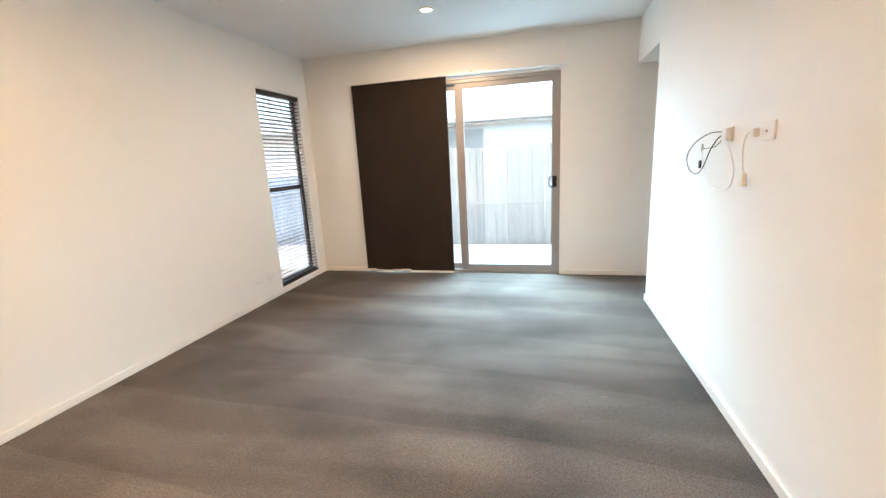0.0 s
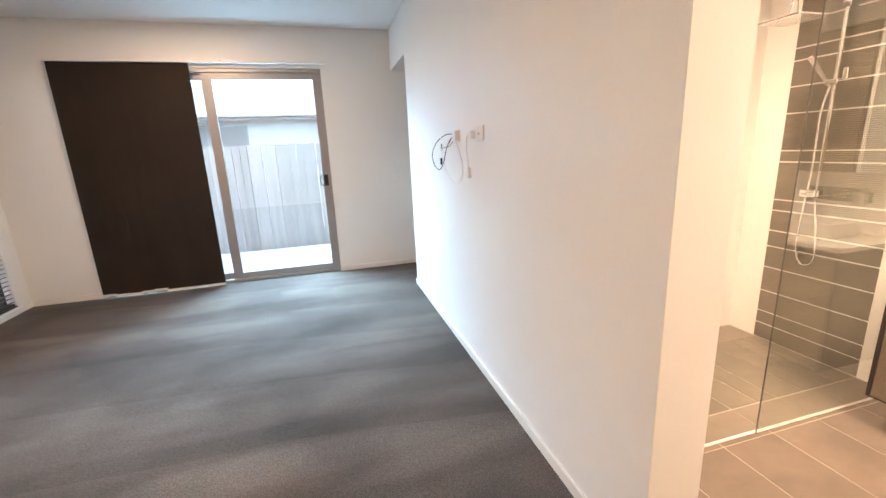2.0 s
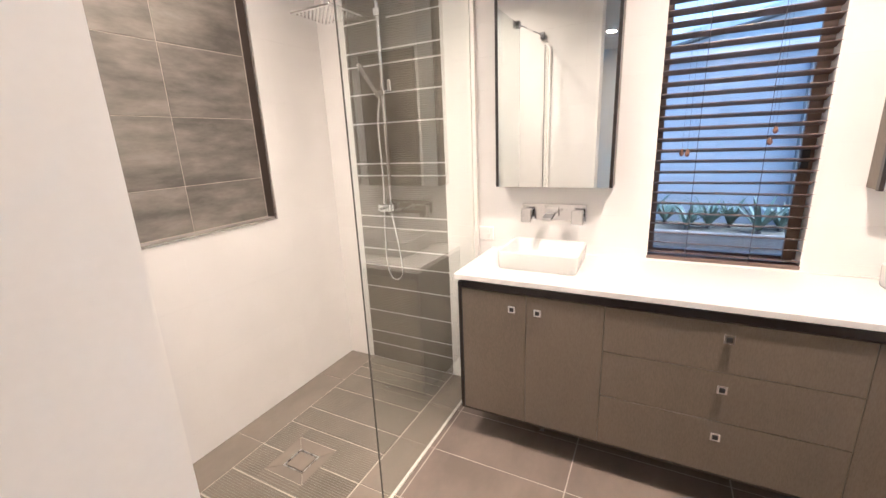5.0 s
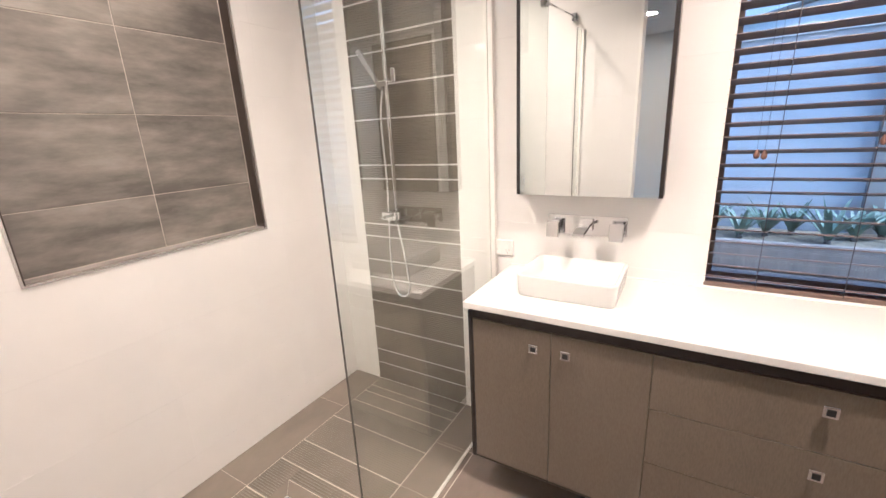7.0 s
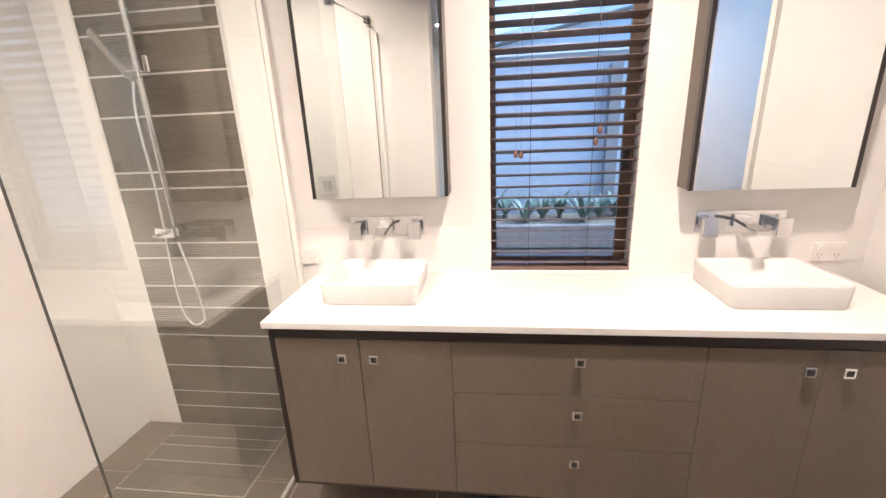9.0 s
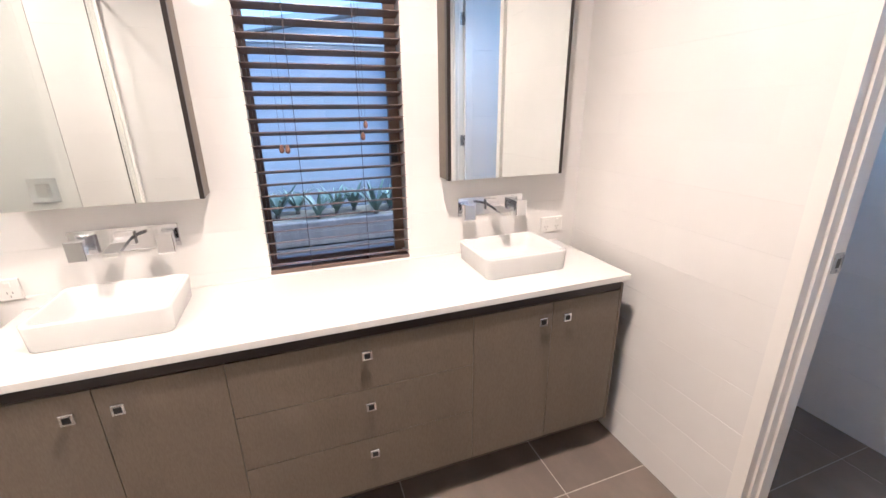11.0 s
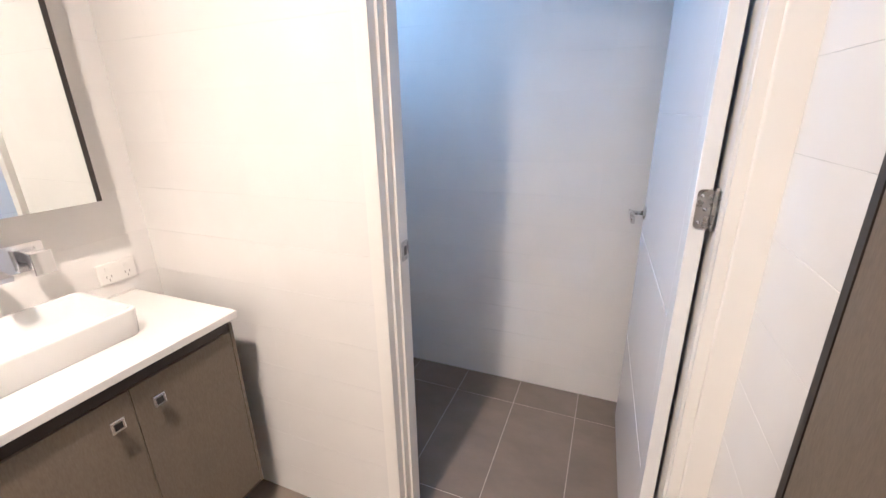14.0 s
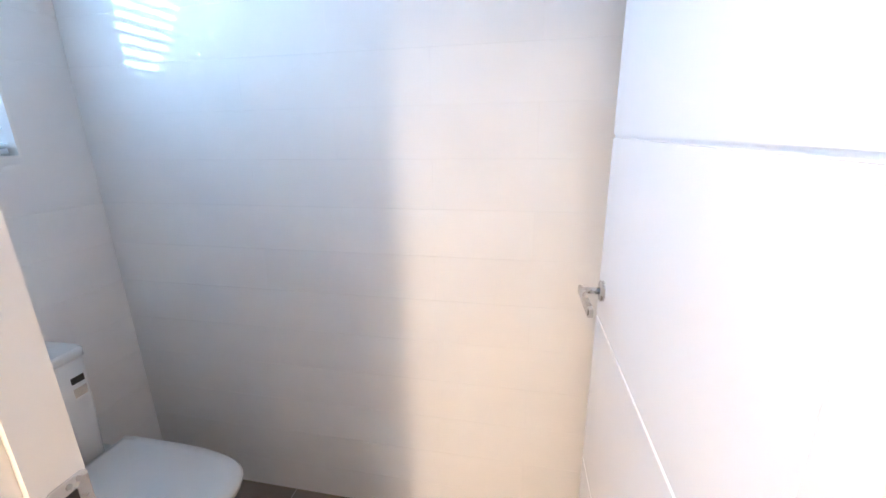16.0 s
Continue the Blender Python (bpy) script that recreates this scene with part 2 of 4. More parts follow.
# ---- mesh helpers ----
def link_mesh(name, bm, material, parent=None, label=""):
    me = bpy.data.meshes.new(name)
    bm.normal_update()
    bm.to_mesh(me)
    bm.free()
    for m in (material if isinstance(material, (list, tuple)) else [material]):
        me.materials.append(m)
    ob = new(name, me)
    if parent:
        ob.parent = parent
    if label:
        ob["label"] = label
    return ob


def root_of(ob):
    while ob.parent:
        ob = ob.parent
    return ob


def part(name, bm, material, parent, label="", smooth=False):
    """One mesh under a thing or a part; the bmesh is given in world metres."""
    bmesh.ops.transform(bm, matrix=root_of(parent).matrix_basis.inverted(), verts=bm.verts)
    if smooth:
        for f in bm.faces:
            f.smooth = True
    return link_mesh(name, bm, material, parent, label)


def thing(name, at, label, category, group=""):
    ob = new(name)
    ob.empty_display_size = 0.1
    ob.location = at
    return tagged(ob, label, category, group)


def structure(name, bm, material, label="", category=""):
    return tagged(link_mesh(name, bm, material), label, category, kind="structure")


def add_box(bm, x0, x1, y0, y1, z0, z1, bevel=0.0, seg=2, mi=0):
    r = bmesh.ops.create_cube(bm, size=1)
    for v in r["verts"]:
        v.co = Vector(((x0 + x1) / 2 + v.co.x * (x1 - x0), (y0 + y1) / 2 + v.co.y * (y1 - y0), (z0 + z1) / 2 + v.co.z * (z1 - z0)))
    faces = list({f for v in r["verts"] for f in v.link_faces})
    for f in faces:
        f.material_index = mi
    if bevel:
        edges = list({e for v in r["verts"] for e in v.link_edges})
        bmesh.ops.bevel(bm, geom=edges, offset=bevel, segments=seg, profile=0.5, affect="EDGES")
    return bm


def boxes(*specs, bevel=0.0):
    bm = bmesh.new()
    for s in specs:
        add_box(bm, *s, bevel=bevel)
    return bm


def add_tube(bm, pts, radius, sides=10, caps=True):
    """A round tube along points."""
    pts = [Vector(p) for p in pts]
    rings = []
    up = Vector((0.13, 0.31, 0.94)).normalized()
    for i, p in enumerate(pts):
        d = (pts[min(i + 1, len(pts) - 1)] - pts[max(i - 1, 0)]).normalized()
        a = d.cross(up)
        if a.length < 0.05:
            a = d.cross(Vector((1, 0, 0)))
        a.normalize()
        b = d.cross(a)
        rr = radius[i] if isinstance(radius, (list, tuple)) else radius
        rings.append([bm.verts.new(p + rr * (math.cos(2 * math.pi * k / sides) * a + math.sin(2 * math.pi * k / sides) * b)) for k in range(sides)])
    for r0, r1 in zip(rings, rings[1:]):
        for k in range(sides):
            f = bm.faces.new((r0[k], r0[(k + 1) % sides], r1[(k + 1) % sides], r1[k]))
            f.smooth = True
    if caps:
        bm.faces.new(rings[0][::-1])
        bm.faces.new(rings[-1])
    return bm


def tube(pts, radius, sides=10):
    bm = bmesh.new()
    add_tube(bm, pts, radius, sides)
    bmesh.ops.recalc_face_normals(bm, faces=bm.faces)
    return bm


def spline(pts, steps=8):
    """Points on a smooth curve through pts."""
    pts = [Vector(p) for p in pts]
    out = []
    for i in range(len(pts) - 1):
        p0, p1, p2, p3 = pts[max(i - 1, 0)], pts[i], pts[i + 1], pts[min(i + 2, len(pts) - 1)]
        for k in range(steps):
            t = k / steps
            out.append(0.5 * ((2 * p1) + (p2 - p0) * t + (2 * p0 - 5 * p1 + 4 * p2 - p3) * t * t + (3 * p1 - p0 - 3 * p2 + p3) * t ** 3))
    return out + [pts[-1]]


def rounded_ring(cx, cy, hx, hy, r, n=6):
    out = []
    for sx, sy, a0 in ((1, 1, 0), (-1, 1, 90), (-1, -1, 180), (1, -1, 270)):
        for k in range(n + 1):
            a = radians(a0 + 90 * k / n)
            out.append((cx + sx * (hx - r) + r * math.cos(a), cy + sy * (hy - r) + r * math.sin(a)))
    return out


def loft(rings, cap0=True, cap1=True, smooth=True):
    """Skin a list of rings of equal length, each a list of xyz."""
    bm = bmesh.new()
    vs = [[bm.verts.new(p) for p in ring] for ring in rings]
    n = len(vs[0])
    for a, b in zip(vs, vs[1:]):
        for k in range(n):
            f = bm.faces.new((a[k], a[(k + 1) % n], b[(k + 1) % n], b[k]))
            f.smooth = smooth
    if cap0:
        bm.faces.new(vs[0][::-1])
    if cap1:
        bm.faces.new(vs[-1])
    bmesh.ops.recalc_face_normals(bm, faces=bm.faces)
    return bm


def wall_boxes(axis, face, back, a0, a1, z0, z1, holes=()):
    """Boxes of a wall whose plane is axis = face; holes are (a, a, z, z)."""
    bm = bmesh.new()
    cuts = sorted({a0, a1, *[h[0] for h in holes], *[h[1] for h in holes]})
    lo, hi = min(face, back), max(face, back)
    for u0, u1 in zip(cuts, cuts[1:]):
        spans = [(z0, z1)]
        for h in holes:
            if h[0] <= u0 and u1 <= h[1]:
                spans = [s for p, q in spans for s in ((p, min(q, h[2])), (max(p, h[3]), q)) if s[1] - s[0] > 0.001]
        for p, q in spans:
            if axis == "x":
                add_box(bm, lo, hi, u0, u1, p, q)
            else:
                add_box(bm, u0, u1, lo, hi, p, q)
    return bm


# ---- shell: bedroom ----
BW, BE, BN, BS = -3.135, 0.745, 5.04, -2.6          # bedroom faces
VW, SN, WCN, WCS = 2.75, 2.25, -0.933, -1.94        # vanity wall, shower end wall, toilet wall, toilet far wall
WCE = 2.80
ENT = 0.945                                         # bathroom face of the wall between the rooms
JY = 0.89                                           # end of that wall

structure("floor", boxes((BW - 0.15, 0.845, BS - 0.1, BN + 0.02, -0.12, 0.0), (0.845, 2.3, 4.05, BN + 0.02, -0.12, 0.0)), CARPET, "dark brown-grey cut pile carpet with vacuum stripes", "carpet")
structure("wall_west", wall_boxes("x", BW, BW - 0.14, BS - 0.1, BN + 0.2, 0, CEIL, [(4.06, 4.845, 0.075, 2.25)]), WALL, "cream painted plaster wall with a tall window", "wall")
structure("wall_north", wall_boxes("y", BN, BN + 0.2, BW, 2.3, 0, CEIL, [(-2.47, -0.03, 0.0, 2.31)]), WALL, "cream painted plaster wall with a sliding door", "wall")
structure("wall_east", wall_boxes("x", BE, ENT - 0.0035, JY, BN, 0, CEIL, [(4.205, BN, 0.0, 2.295)]), WALL, "white painted plaster wall with a doorless opening", "wall")
structure("wall_robe_south", wall_boxes("y", 4.205, 4.085, ENT - 0.003, 2.3, 0, CEIL), WALL, "plain painted wall of the robe", "wall")
structure("wall_robe_east", wall_boxes("x", 2.3, 2.4, 4.05, BN + 0.2, 0, CEIL), WALL, "plain painted wall of the robe", "wall")
structure("wall_south", wall_boxes("y", BS, BS - 0.1, BW - 0.14, 0.6, 0, CEIL), WALL, "plain painted bedroom wall", "wall")
structure("ceiling", boxes((BW - 0.15, 3.0, BS - 0.1, BN + 0.2, CEIL, CEIL + 0.08)), CEILING, "flat white painted ceiling", "ceiling")


def baseboard(name, x0, x1, y0, y1, h=0.058):
    structure(name, add_box(bmesh.new(), x0, x1, y0, y1, 0.0, h, bevel=0.004), TRIM, "cream painted timber skirting board", "baseboard")


baseboard("baseboard_west", BW, BW + 0.014, BS, BN)
baseboard("baseboard_north_a", BW + 0.014, -2.50, BN - 0.014, BN)
baseboard("baseboard_north_b", 0.0, 2.3, BN - 0.014, BN)
baseboard("baseboard_east", BE - 0.014, BE, JY + 0.02, 4.205)
baseboard("baseboard_robe", BE, 2.3, 4.205, 4.219)

# ---- shell: bathroom and toilet ----
structure("floor_bathroom", boxes((0.845, VW + 0.12, WCS - 0.12, 1.69, -0.12, -0.0015), (0.845, VW + 0.12, 1.91, SN + 0.12, -0.12, -0.0015), (0.845, 1.72, 1.69, 1.91, -0.12, -0.0015), (1.93, VW + 0.12, 1.69, 1.91, -0.12, -0.0015), (1.72, 1.93, 1.69, 1.91, -0.12, -0.0135)), FGROUT, "pale grout bed under dark floor tiles", "floor")
east = wall_boxes("x", VW + 0.0012, VW + 0.16, WCN - 0.09, SN + 0.12, -0.008, CEIL, [(-0.11, 0.449, 0.846, 2.25)])
structure("wall_vanity", east, WGROUT, "white grouted wall behind the vanity tiles", "wall")
wc_east = wall_boxes("x", WCE + 0.0012, WCE + 0.16, WCS - 0.12, WCN - 0.09, -0.008, CEIL, [(-1.735, -1.12, 1.36, 2.25)])
structure("wall_toilet_east", wc_east, WGROUT, "white grouted outer wall of the toilet", "wall")
structure("wall_shower", wall_boxes("y", SN + 0.0012, SN + 0.14, ENT, VW + 0.006, -0.008, CEIL, [(1.405, 2.268, 1.04, 2.25)]), WGROUT, "white grouted shower end wall with a niche", "wall")
structure("niche_back", boxes((1.405, 2.268, SN + 0.0595, SN + 0.13, 1.04, 2.25)), FGROUT, "grout bed of the shower niche", "wall")
structure("wall_toilet_south", wall_boxes("y", WCS - 0.0012, WCS - 0.14, 0.90, WCE + 0.16, -0.008, CEIL), WGROUT, "white grouted far wall of the toilet", "wall")
structure("wall_toilet_north", wall_boxes("y", WCN - 0.0012, -1.016, 1.785, WCE + 0.006, -0.008, CEIL), WGROUT, "white grouted wall between vanity and toilet", "wall")
structure("wall_toilet_head", boxes((0.94, 1.785, -1.016, WCN - 0.0012, 2.36, CEIL)), WGROUT, "wall over the toilet doorway", "wall")
structure("wall_toilet_west", boxes((0.80, 0.95, WCS - 0.14, -1.016, -0.008, CEIL), (0.95, 1.0, -1.016, WCN - 0.006, -0.008, CEIL)), WALL, "plain wall beside the toilet door", "wall")
structure("wall_entry", boxes((0.60, ENT - 0.0012, BS, -0.640, 0, CEIL), (0.60, 0.76, -0.640, 0.02, 0, CEIL), (0.60, ENT - 0.0012, -0.640, 0.02, 2.28, CEIL), (0.60, ENT - 0.0012, 0.02, 0.05, 0, CEIL)), WALL, "white painted wall beside the bathroom doorway", "wall")
structure("trim_corner", boxes((BE + 0.001, ENT + 0.0015, JY - 0.004, JY + 0.012, 0.0, CEIL)), WALL, "white painted lining on the wall end", "trim")
structure("threshold", add_box(bmesh.new(), 0.82, 0.86, 0.05, JY, -0.01, 0.006, bevel=0.003), ALU, "grey metal carpet edge strip", "trim")

# ---- downlights ----
def downlight(x, y):
    d = thing("downlight", (x, y, CEIL - 0.02), "small round white recessed ceiling downlight, switched on, some added out of view", "downlight", "downlights")
    bm = bmesh.new()
    n = 28
    rings = []
    for r, z in ((0.044, 0.006), (0.048, -0.004), (0.060, -0.006), (0.065, 0.0), (0.065, 0.02)):
        rings.append([(x + r * math.cos(2 * math.pi * k / n), y + r * math.sin(2 * math.pi * k / n), CEIL - 0.002 + z - 0.004) for k in range(n)])
    bm.free()
    part("trim_ring", loft(rings, False, False), WPLASTIC, d)
    bm = bmesh.new()
    bmesh.ops.create_circle(bm, cap_ends=True, segments=24, radius=0.045)
    bmesh.ops.translate(bm, verts=bm.verts, vec=(x, y, CEIL - 0.003))
    bmesh.ops.reverse_faces(bm, faces=bm.faces)
    part("lens", bm, GLOW, d, "glowing warm lens")


for lx, ly, lw in LAMPS:
    downlight(lx, ly)


# ---- bedroom: sliding door ----
def sliding_door():
    d = tagged(new("door_1"), "closed grey aluminium sliding glass door to a patio", "sliding door", kind="structure")
    d.location = (-1.25, BN + 0.06, 0)
    x0, x1, z1 = -2.47, -0.03, 2.305
    ya, yb = BN + 0.012, BN + 0.125
    part("outer_frame", boxes((x0, x0 + 0.03, ya, yb, 0.0, z1), (x1 - 0.03, x1, ya, yb, 0, z1), (x0 + 0.03, x1 - 0.03, ya, yb, z1 - 0.035, z1), (x0 + 0.03, x1 - 0.03, ya, yb, 0.0, 0.035)), ALU, d)
    for k, (a, b, y) in enumerate(((-1.225, x1 - 0.03, BN + 0.03), (x0 + 0.03, -1.16, BN + 0.075))):
        w = 0.062
        wl = 0.095 if k == 0 else w
        p = part("sash", boxes((a, a + wl, y, y + 0.036, 0.035, 2.27), (b - w, b, y, y + 0.036, 0.035, 2.27), (a + wl, b - w, y, y + 0.036, 2.205, 2.27), (a + wl, b - w, y, y + 0.036, 0.035, 0.105)), ALU, d)
        g = part("pane", boxes((a + wl - 0.006, b - w + 0.006, y + 0.014, y + 0.020, 0.1, 2.21)), GLASS, p)
        g.visible_shadow = False
        if k == 0:
            hx = b - 0.031
            plate = part("lock_plate", add_box(bmesh.new(), hx - 0.022, hx + 0.026, y - 0.012, y, 1.04, 1.17, bevel=0.006), BLACKPLASTIC, p, "black plastic lock body")
            loop = spline([(hx - 0.012, y - 0.01, 1.16), (hx - 0.05, y - 0.05, 1.155), (hx - 0.066, y - 0.055, 1.105), (hx - 0.05, y - 0.05, 1.055), (hx - 0.012, y - 0.01, 1.05)], 6)
            part("pull_handle", tube(loop, 0.0075, 8), BLACKPLASTIC, p, "black curved pull handle")
    return d


sliding_door()
structure("trim_slider", boxes((-0.03, 0.012, BN - 0.004, BN + 0.012, 0.0, 2.34), (-2.51, -2.47, BN - 0.004, BN + 0.012, 0, 2.34), (-2.47, -0.03, BN - 0.004, BN + 0.012, 2.31, 2.34)), TRIM, "narrow cream trim round the sliding door", "trim")


def panel_blind():
    b = thing("panel_blind", (-1.9, BN - 0.06, 2.34), "dark brown blockout vertical blind drawn over half the sliding door", "blind")
    part("head_rail", add_box(bmesh.new(), -2.50, 0.025, BN - 0.075, BN - 0.006, 2.345, 2.372, bevel=0.003), WPLASTIC, b, "slim white blind track")
    part("carrier_clip", add_box(bmesh.new(), -1.02, -0.985, BN - 0.08, BN - 0.02, 2.362, 2.378, bevel=0.002), CHROME, b, "small bright track clip")
    vanes = [(-2.49, -2.36, 0.018, 0.044), (-2.375, -2.24, 0.008, 0.0425), (-2.255, -2.12, 0.004, 0.041), (-2.135, -2.0, 0.012, 0.0395), (-2.015, -1.88, 0.018, 0.038), (-1.895, -1.75, 0.0, 0.0365), (-1.765, -1.61, 0.0, 0.035), (-1.625, -1.46, 0.0, 0.0335), (-1.475, -1.308, 0.0, 0.032)]
    for a, c, z, dy in vanes:
        y = BN - dy
        bm = bmesh.new()
        n = 6
        for k in range(n):
            u0, u1 = a + (c - a) * k / n, a + (c - a) * (k + 1) / n
            d0, d1 = 0.001 * math.sin(math.pi * k / n), 0.001 * math.sin(math.pi * (k + 1) / n)
            vs = [bm.verts.new(p) for p in ((u0, y - d0, z + 0.022), (u1, y - d1, z + 0.022), (u1, y - d1, 2.345), (u0, y - d0, 2.345))]
            bm.faces.new(vs)
        bmesh.ops.remove_doubles(bm, verts=bm.verts, dist=1e-5)
        bmesh.ops.solidify(bm, geom=bm.faces[:], thickness=0.0012)
        v = part("vane", bm, FABRIC, b)
        part("bottom_weight", add_box(bmesh.new(), a + 0.004, c - 0.002, y - 0.009, y - 0.001, z + 0.004, z + 0.030, bevel=0.003), WPLASTIC, v, "white plastic bottom weight")


panel_blind()


# ---- bedroom: window with blind ----
def bedroom_window():
    w = tagged(new("window_1"), "tall dark aluminium window with a lowered blind", "window", kind="structure")
    w.location = (BW - 0.09, 4.45, 0.08)
    y0, y1, z0, z1 = 4.06, 4.845, 0.075, 2.25
    xa, xb = BW - 0.115, BW - 0.075
    part("window_frame", boxes((xa, xb, y0, y0 + 0.04, z0, z1), (xa, xb, y1 - 0.04, y1, z0, z1), (xa, xb, y0 + 0.04, y1 - 0.04, z0, z0 + 0.045), (xa, xb, y0 + 0.04, y1 - 0.04, z1 - 0.045, z1), (xa, xb, y0 + 0.04, y1 - 0.04, 1.15, 1.20)), ALUDARK, w)
    for a, b in ((z0 + 0.04, 1.155), (1.195, z1 - 0.04)):
        g = part("pane", boxes((xa + 0.016, xa + 0.022, y0 + 0.036, y1 - 0.036, a, b)), GLASS, w)
        g.visible_shadow = False
    part("window_sill", add_box(bmesh.new(), BW - 0.075, BW + 0.004, y0, y1, z0 - 0.002, z0 + 0.010, bevel=0.002), ALUDARK, w, "dark sill strip")


def slat_mesh(length, width, thick, tilt):
    """One slightly crowned slat along y, centred on the origin, its front edge towards -x."""
    bm = bmesh.new()
    prof = [(-width / 2, 0), (-width / 4, 0.0016), (0, 0.0022), (width / 4, 0.0016), (width / 2, 0)]
    top = [(u, v + thick / 2) for u, v in prof]
    ring = top + [(u, v - thick) for u, v in top[::-1]]
    c, s = math.cos(radians(tilt)), math.sin(radians(tilt))
    rings = [[(u * c - v * s, y, u * s + v * c) for u, v in ring] for y in (-length / 2, length / 2)]
    bm.free()
    bm = loft(rings, smooth=False)
    me = bpy.data.meshes.new("slat")
    bm.to_mesh(me)
    bm.free()
    return me


def venetian(name, at, label, length, z0, z1, pitch, width, tilt, material, face, thick=0.0028):
    """A venetian blind along y; face is -1 when the room lies at smaller x."""
    x, y = at
    b = thing(name, (x, y, z0), label, "blind")
    part("head_rail", add_box(bmesh.new(), x - 0.028, x + 0.028, y - length / 2, y + length / 2, z1 - 0.05, z1, bevel=0.003), material, b)
    part("bottom_rail", add_box(bmesh.new(), x - width / 2, x + width / 2, y - length / 2, y + length / 2, z0, z0 + 0.018, bevel=0.004), material, b)
    me = slat_mesh(length, width, thick, tilt)
    me.materials.append(material)
    z = z0 + 0.03
    while z < z1 - 0.06:
        s = new("slat", me)
        s.parent = b
        s.location = (0, 0, z - z0)
        s.rotation_euler = (radians(random.uniform(-0.35, 0.35)), 0, 0)
        z += pitch
    for u in (-0.19, 0.22):
        part("ladder_cord", tube([(x + face * (width / 2 + 0.002), y + u * length, z0 + 0.01), (x + face * (width / 2 + 0.002), y + u * length, z1 - 0.05)], 0.0012, 6), CORD, b)
    return b


bedroom_window()
venetian("venetian_blind", (BW - 0.03, 4.452), "dark venetian blind with open slats in a tall window", 0.77, 0.088, 2.245, 0.0425, 0.048, 11, SLATDARK, 1, 0.0026)


# ---- bedroom: sockets, switch and cables ----
def gpo(name, at, axis, w, h, label, material=WPLASTIC, holes=2, category="power socket"):
    """A wall plate; axis is the outward direction of the wall face."""
    x, y, z = at
    g = thing(name, at, label, category)
    ax, sg = axis[1], (1 if axis[0] == "+" else -1)

    def bx(u0, u1, v0, v1, d0, d1, bevel):
        bm = bmesh.new()
        lo, hi = sorted((sg * d0, sg * d1))
        if ax == "x":
            return add_box(bm, x + lo, x + hi, y + u0, y + u1, z + v0, z + v1, bevel=bevel)
        return add_box(bm, x + u0, x + u1, y + lo, y + hi, z + v0, z + v1, bevel=bevel)

    part("plate", bx(-w / 2, w / 2, -h / 2, h / 2, 0, 0.010, 0.003), material, g)
    for k in range(holes):
        u = (k - (holes - 1) / 2) * w / max(holes, 1)
        part("rocker", bx(u - 0.008, u + 0.008, h * 0.14, h * 0.36, 0.010, 0.014, 0.0015), material, g)
        if category == "power socket":
            for du, dv in ((-0.007, -0.010), (0.007, -0.010), (0.0, -0.022)):
                part("pin_slot", bx(u + du - 0.0012, u + du + 0.0012, dv - 0.004, dv + 0.004, 0.0095, 0.0106, 0), PINSLOT, g)
    return g


gpo("power_socket", (BW, 3.675, 0.265), "+x", 0.115, 0.072, "white double power socket low on the wall")
gpo("data_socket", (BW, 3.877, 0.255), "+x", 0.115, 0.072, "white wall plate beside a power socket", holes=1, category="wall plate")
gpo("light_switch", (0.745, BN, 1.20), "-y", 0.072, 0.115, "white light switch plate by the robe opening", holes=1, category="light switch")
so = gpo("wall_plate", (BE, 2.235, 1.472), "-x", 0.118, 0.082, "white blank wall plate with a small centre port", holes=0, category="wall plate")
part("port", tube([(BE - 0.009, 2.235, 1.470), (BE - 0.0125, 2.235, 1.470)], 0.006, 12), PINSLOT, so, "small grey centre port")
part("mounting_block", add_box(bmesh.new(), BE - 0.0, BE + 0.004, 2.178, 2.292, 1.433, 1.511), WPLASTIC, so)
tv = gpo("antenna_plate", (BE, 2.625, 1.474), "-x", 0.075, 0.075, "cream aerial outlet box with cables", material=CREAMPLASTIC, holes=0, category="wall plate")
part("box_body", add_box(bmesh.new(), BE - 0.034, BE - 0.010, 2.595, 2.655, 1.445, 1.505, bevel=0.004), WPLASTIC, tv)
X = BE - 0.03
coax = thing("black_cable", (X, 2.7, 1.47), "black coaxial cable looped loosely on the wall", "cable")
part("lead", tube(spline([(X, 2.64, 1.487), (X - 0.01, 2.80, 1.486), (X - 0.012, 3.02, 1.44), (X - 0.006, 3.17, 1.36), (X, 3.14, 1.28), (X, 3.0, 1.252), (X - 0.01, 2.86, 1.30), (X - 0.012, 2.76, 1.40), (X, 2.69, 1.46), (X, 2.65, 1.465)], 8), 0.0030, 8), BLACKPLASTIC, coax)
part("plug", add_box(bmesh.new(), X - 0.007, X + 0.005, 2.930, 2.952, 1.288, 1.335, bevel=0.003), BLACKPLASTIC, coax, "black cable plug")
part("connector", tube([(X, 2.925, 1.432), (X, 2.925, 1.385)], 0.006, 10), STEEL, coax, "metal end connector")
hd = thing("white_cable", (X, 2.6, 1.4), "thin white cable hanging in a loop below its outlet", "cable")
part("lead", tube(spline([(X, 2.61, 1.445), (X - 0.006, 2.52, 1.39), (X - 0.008, 2.45, 1.29), (X, 2.51, 1.205), (X, 2.66, 1.180), (X, 2.82, 1.24), (X, 2.90, 1.34), (X, 2.92, 1.40)], 8), 0.003, 8), WPLASTIC, hd)
part("flex", tube(spline([(X, 2.92, 1.40), (X, 2.86, 1.404), (X, 2.74, 1.412), (X, 2.66, 1.44)], 6), 0.0022, 8), BLACKPLASTIC, hd)
pw = thing("power_lead", (X, 2.3, 1.47), "white power lead with a cream plug hanging from a socket", "power lead")
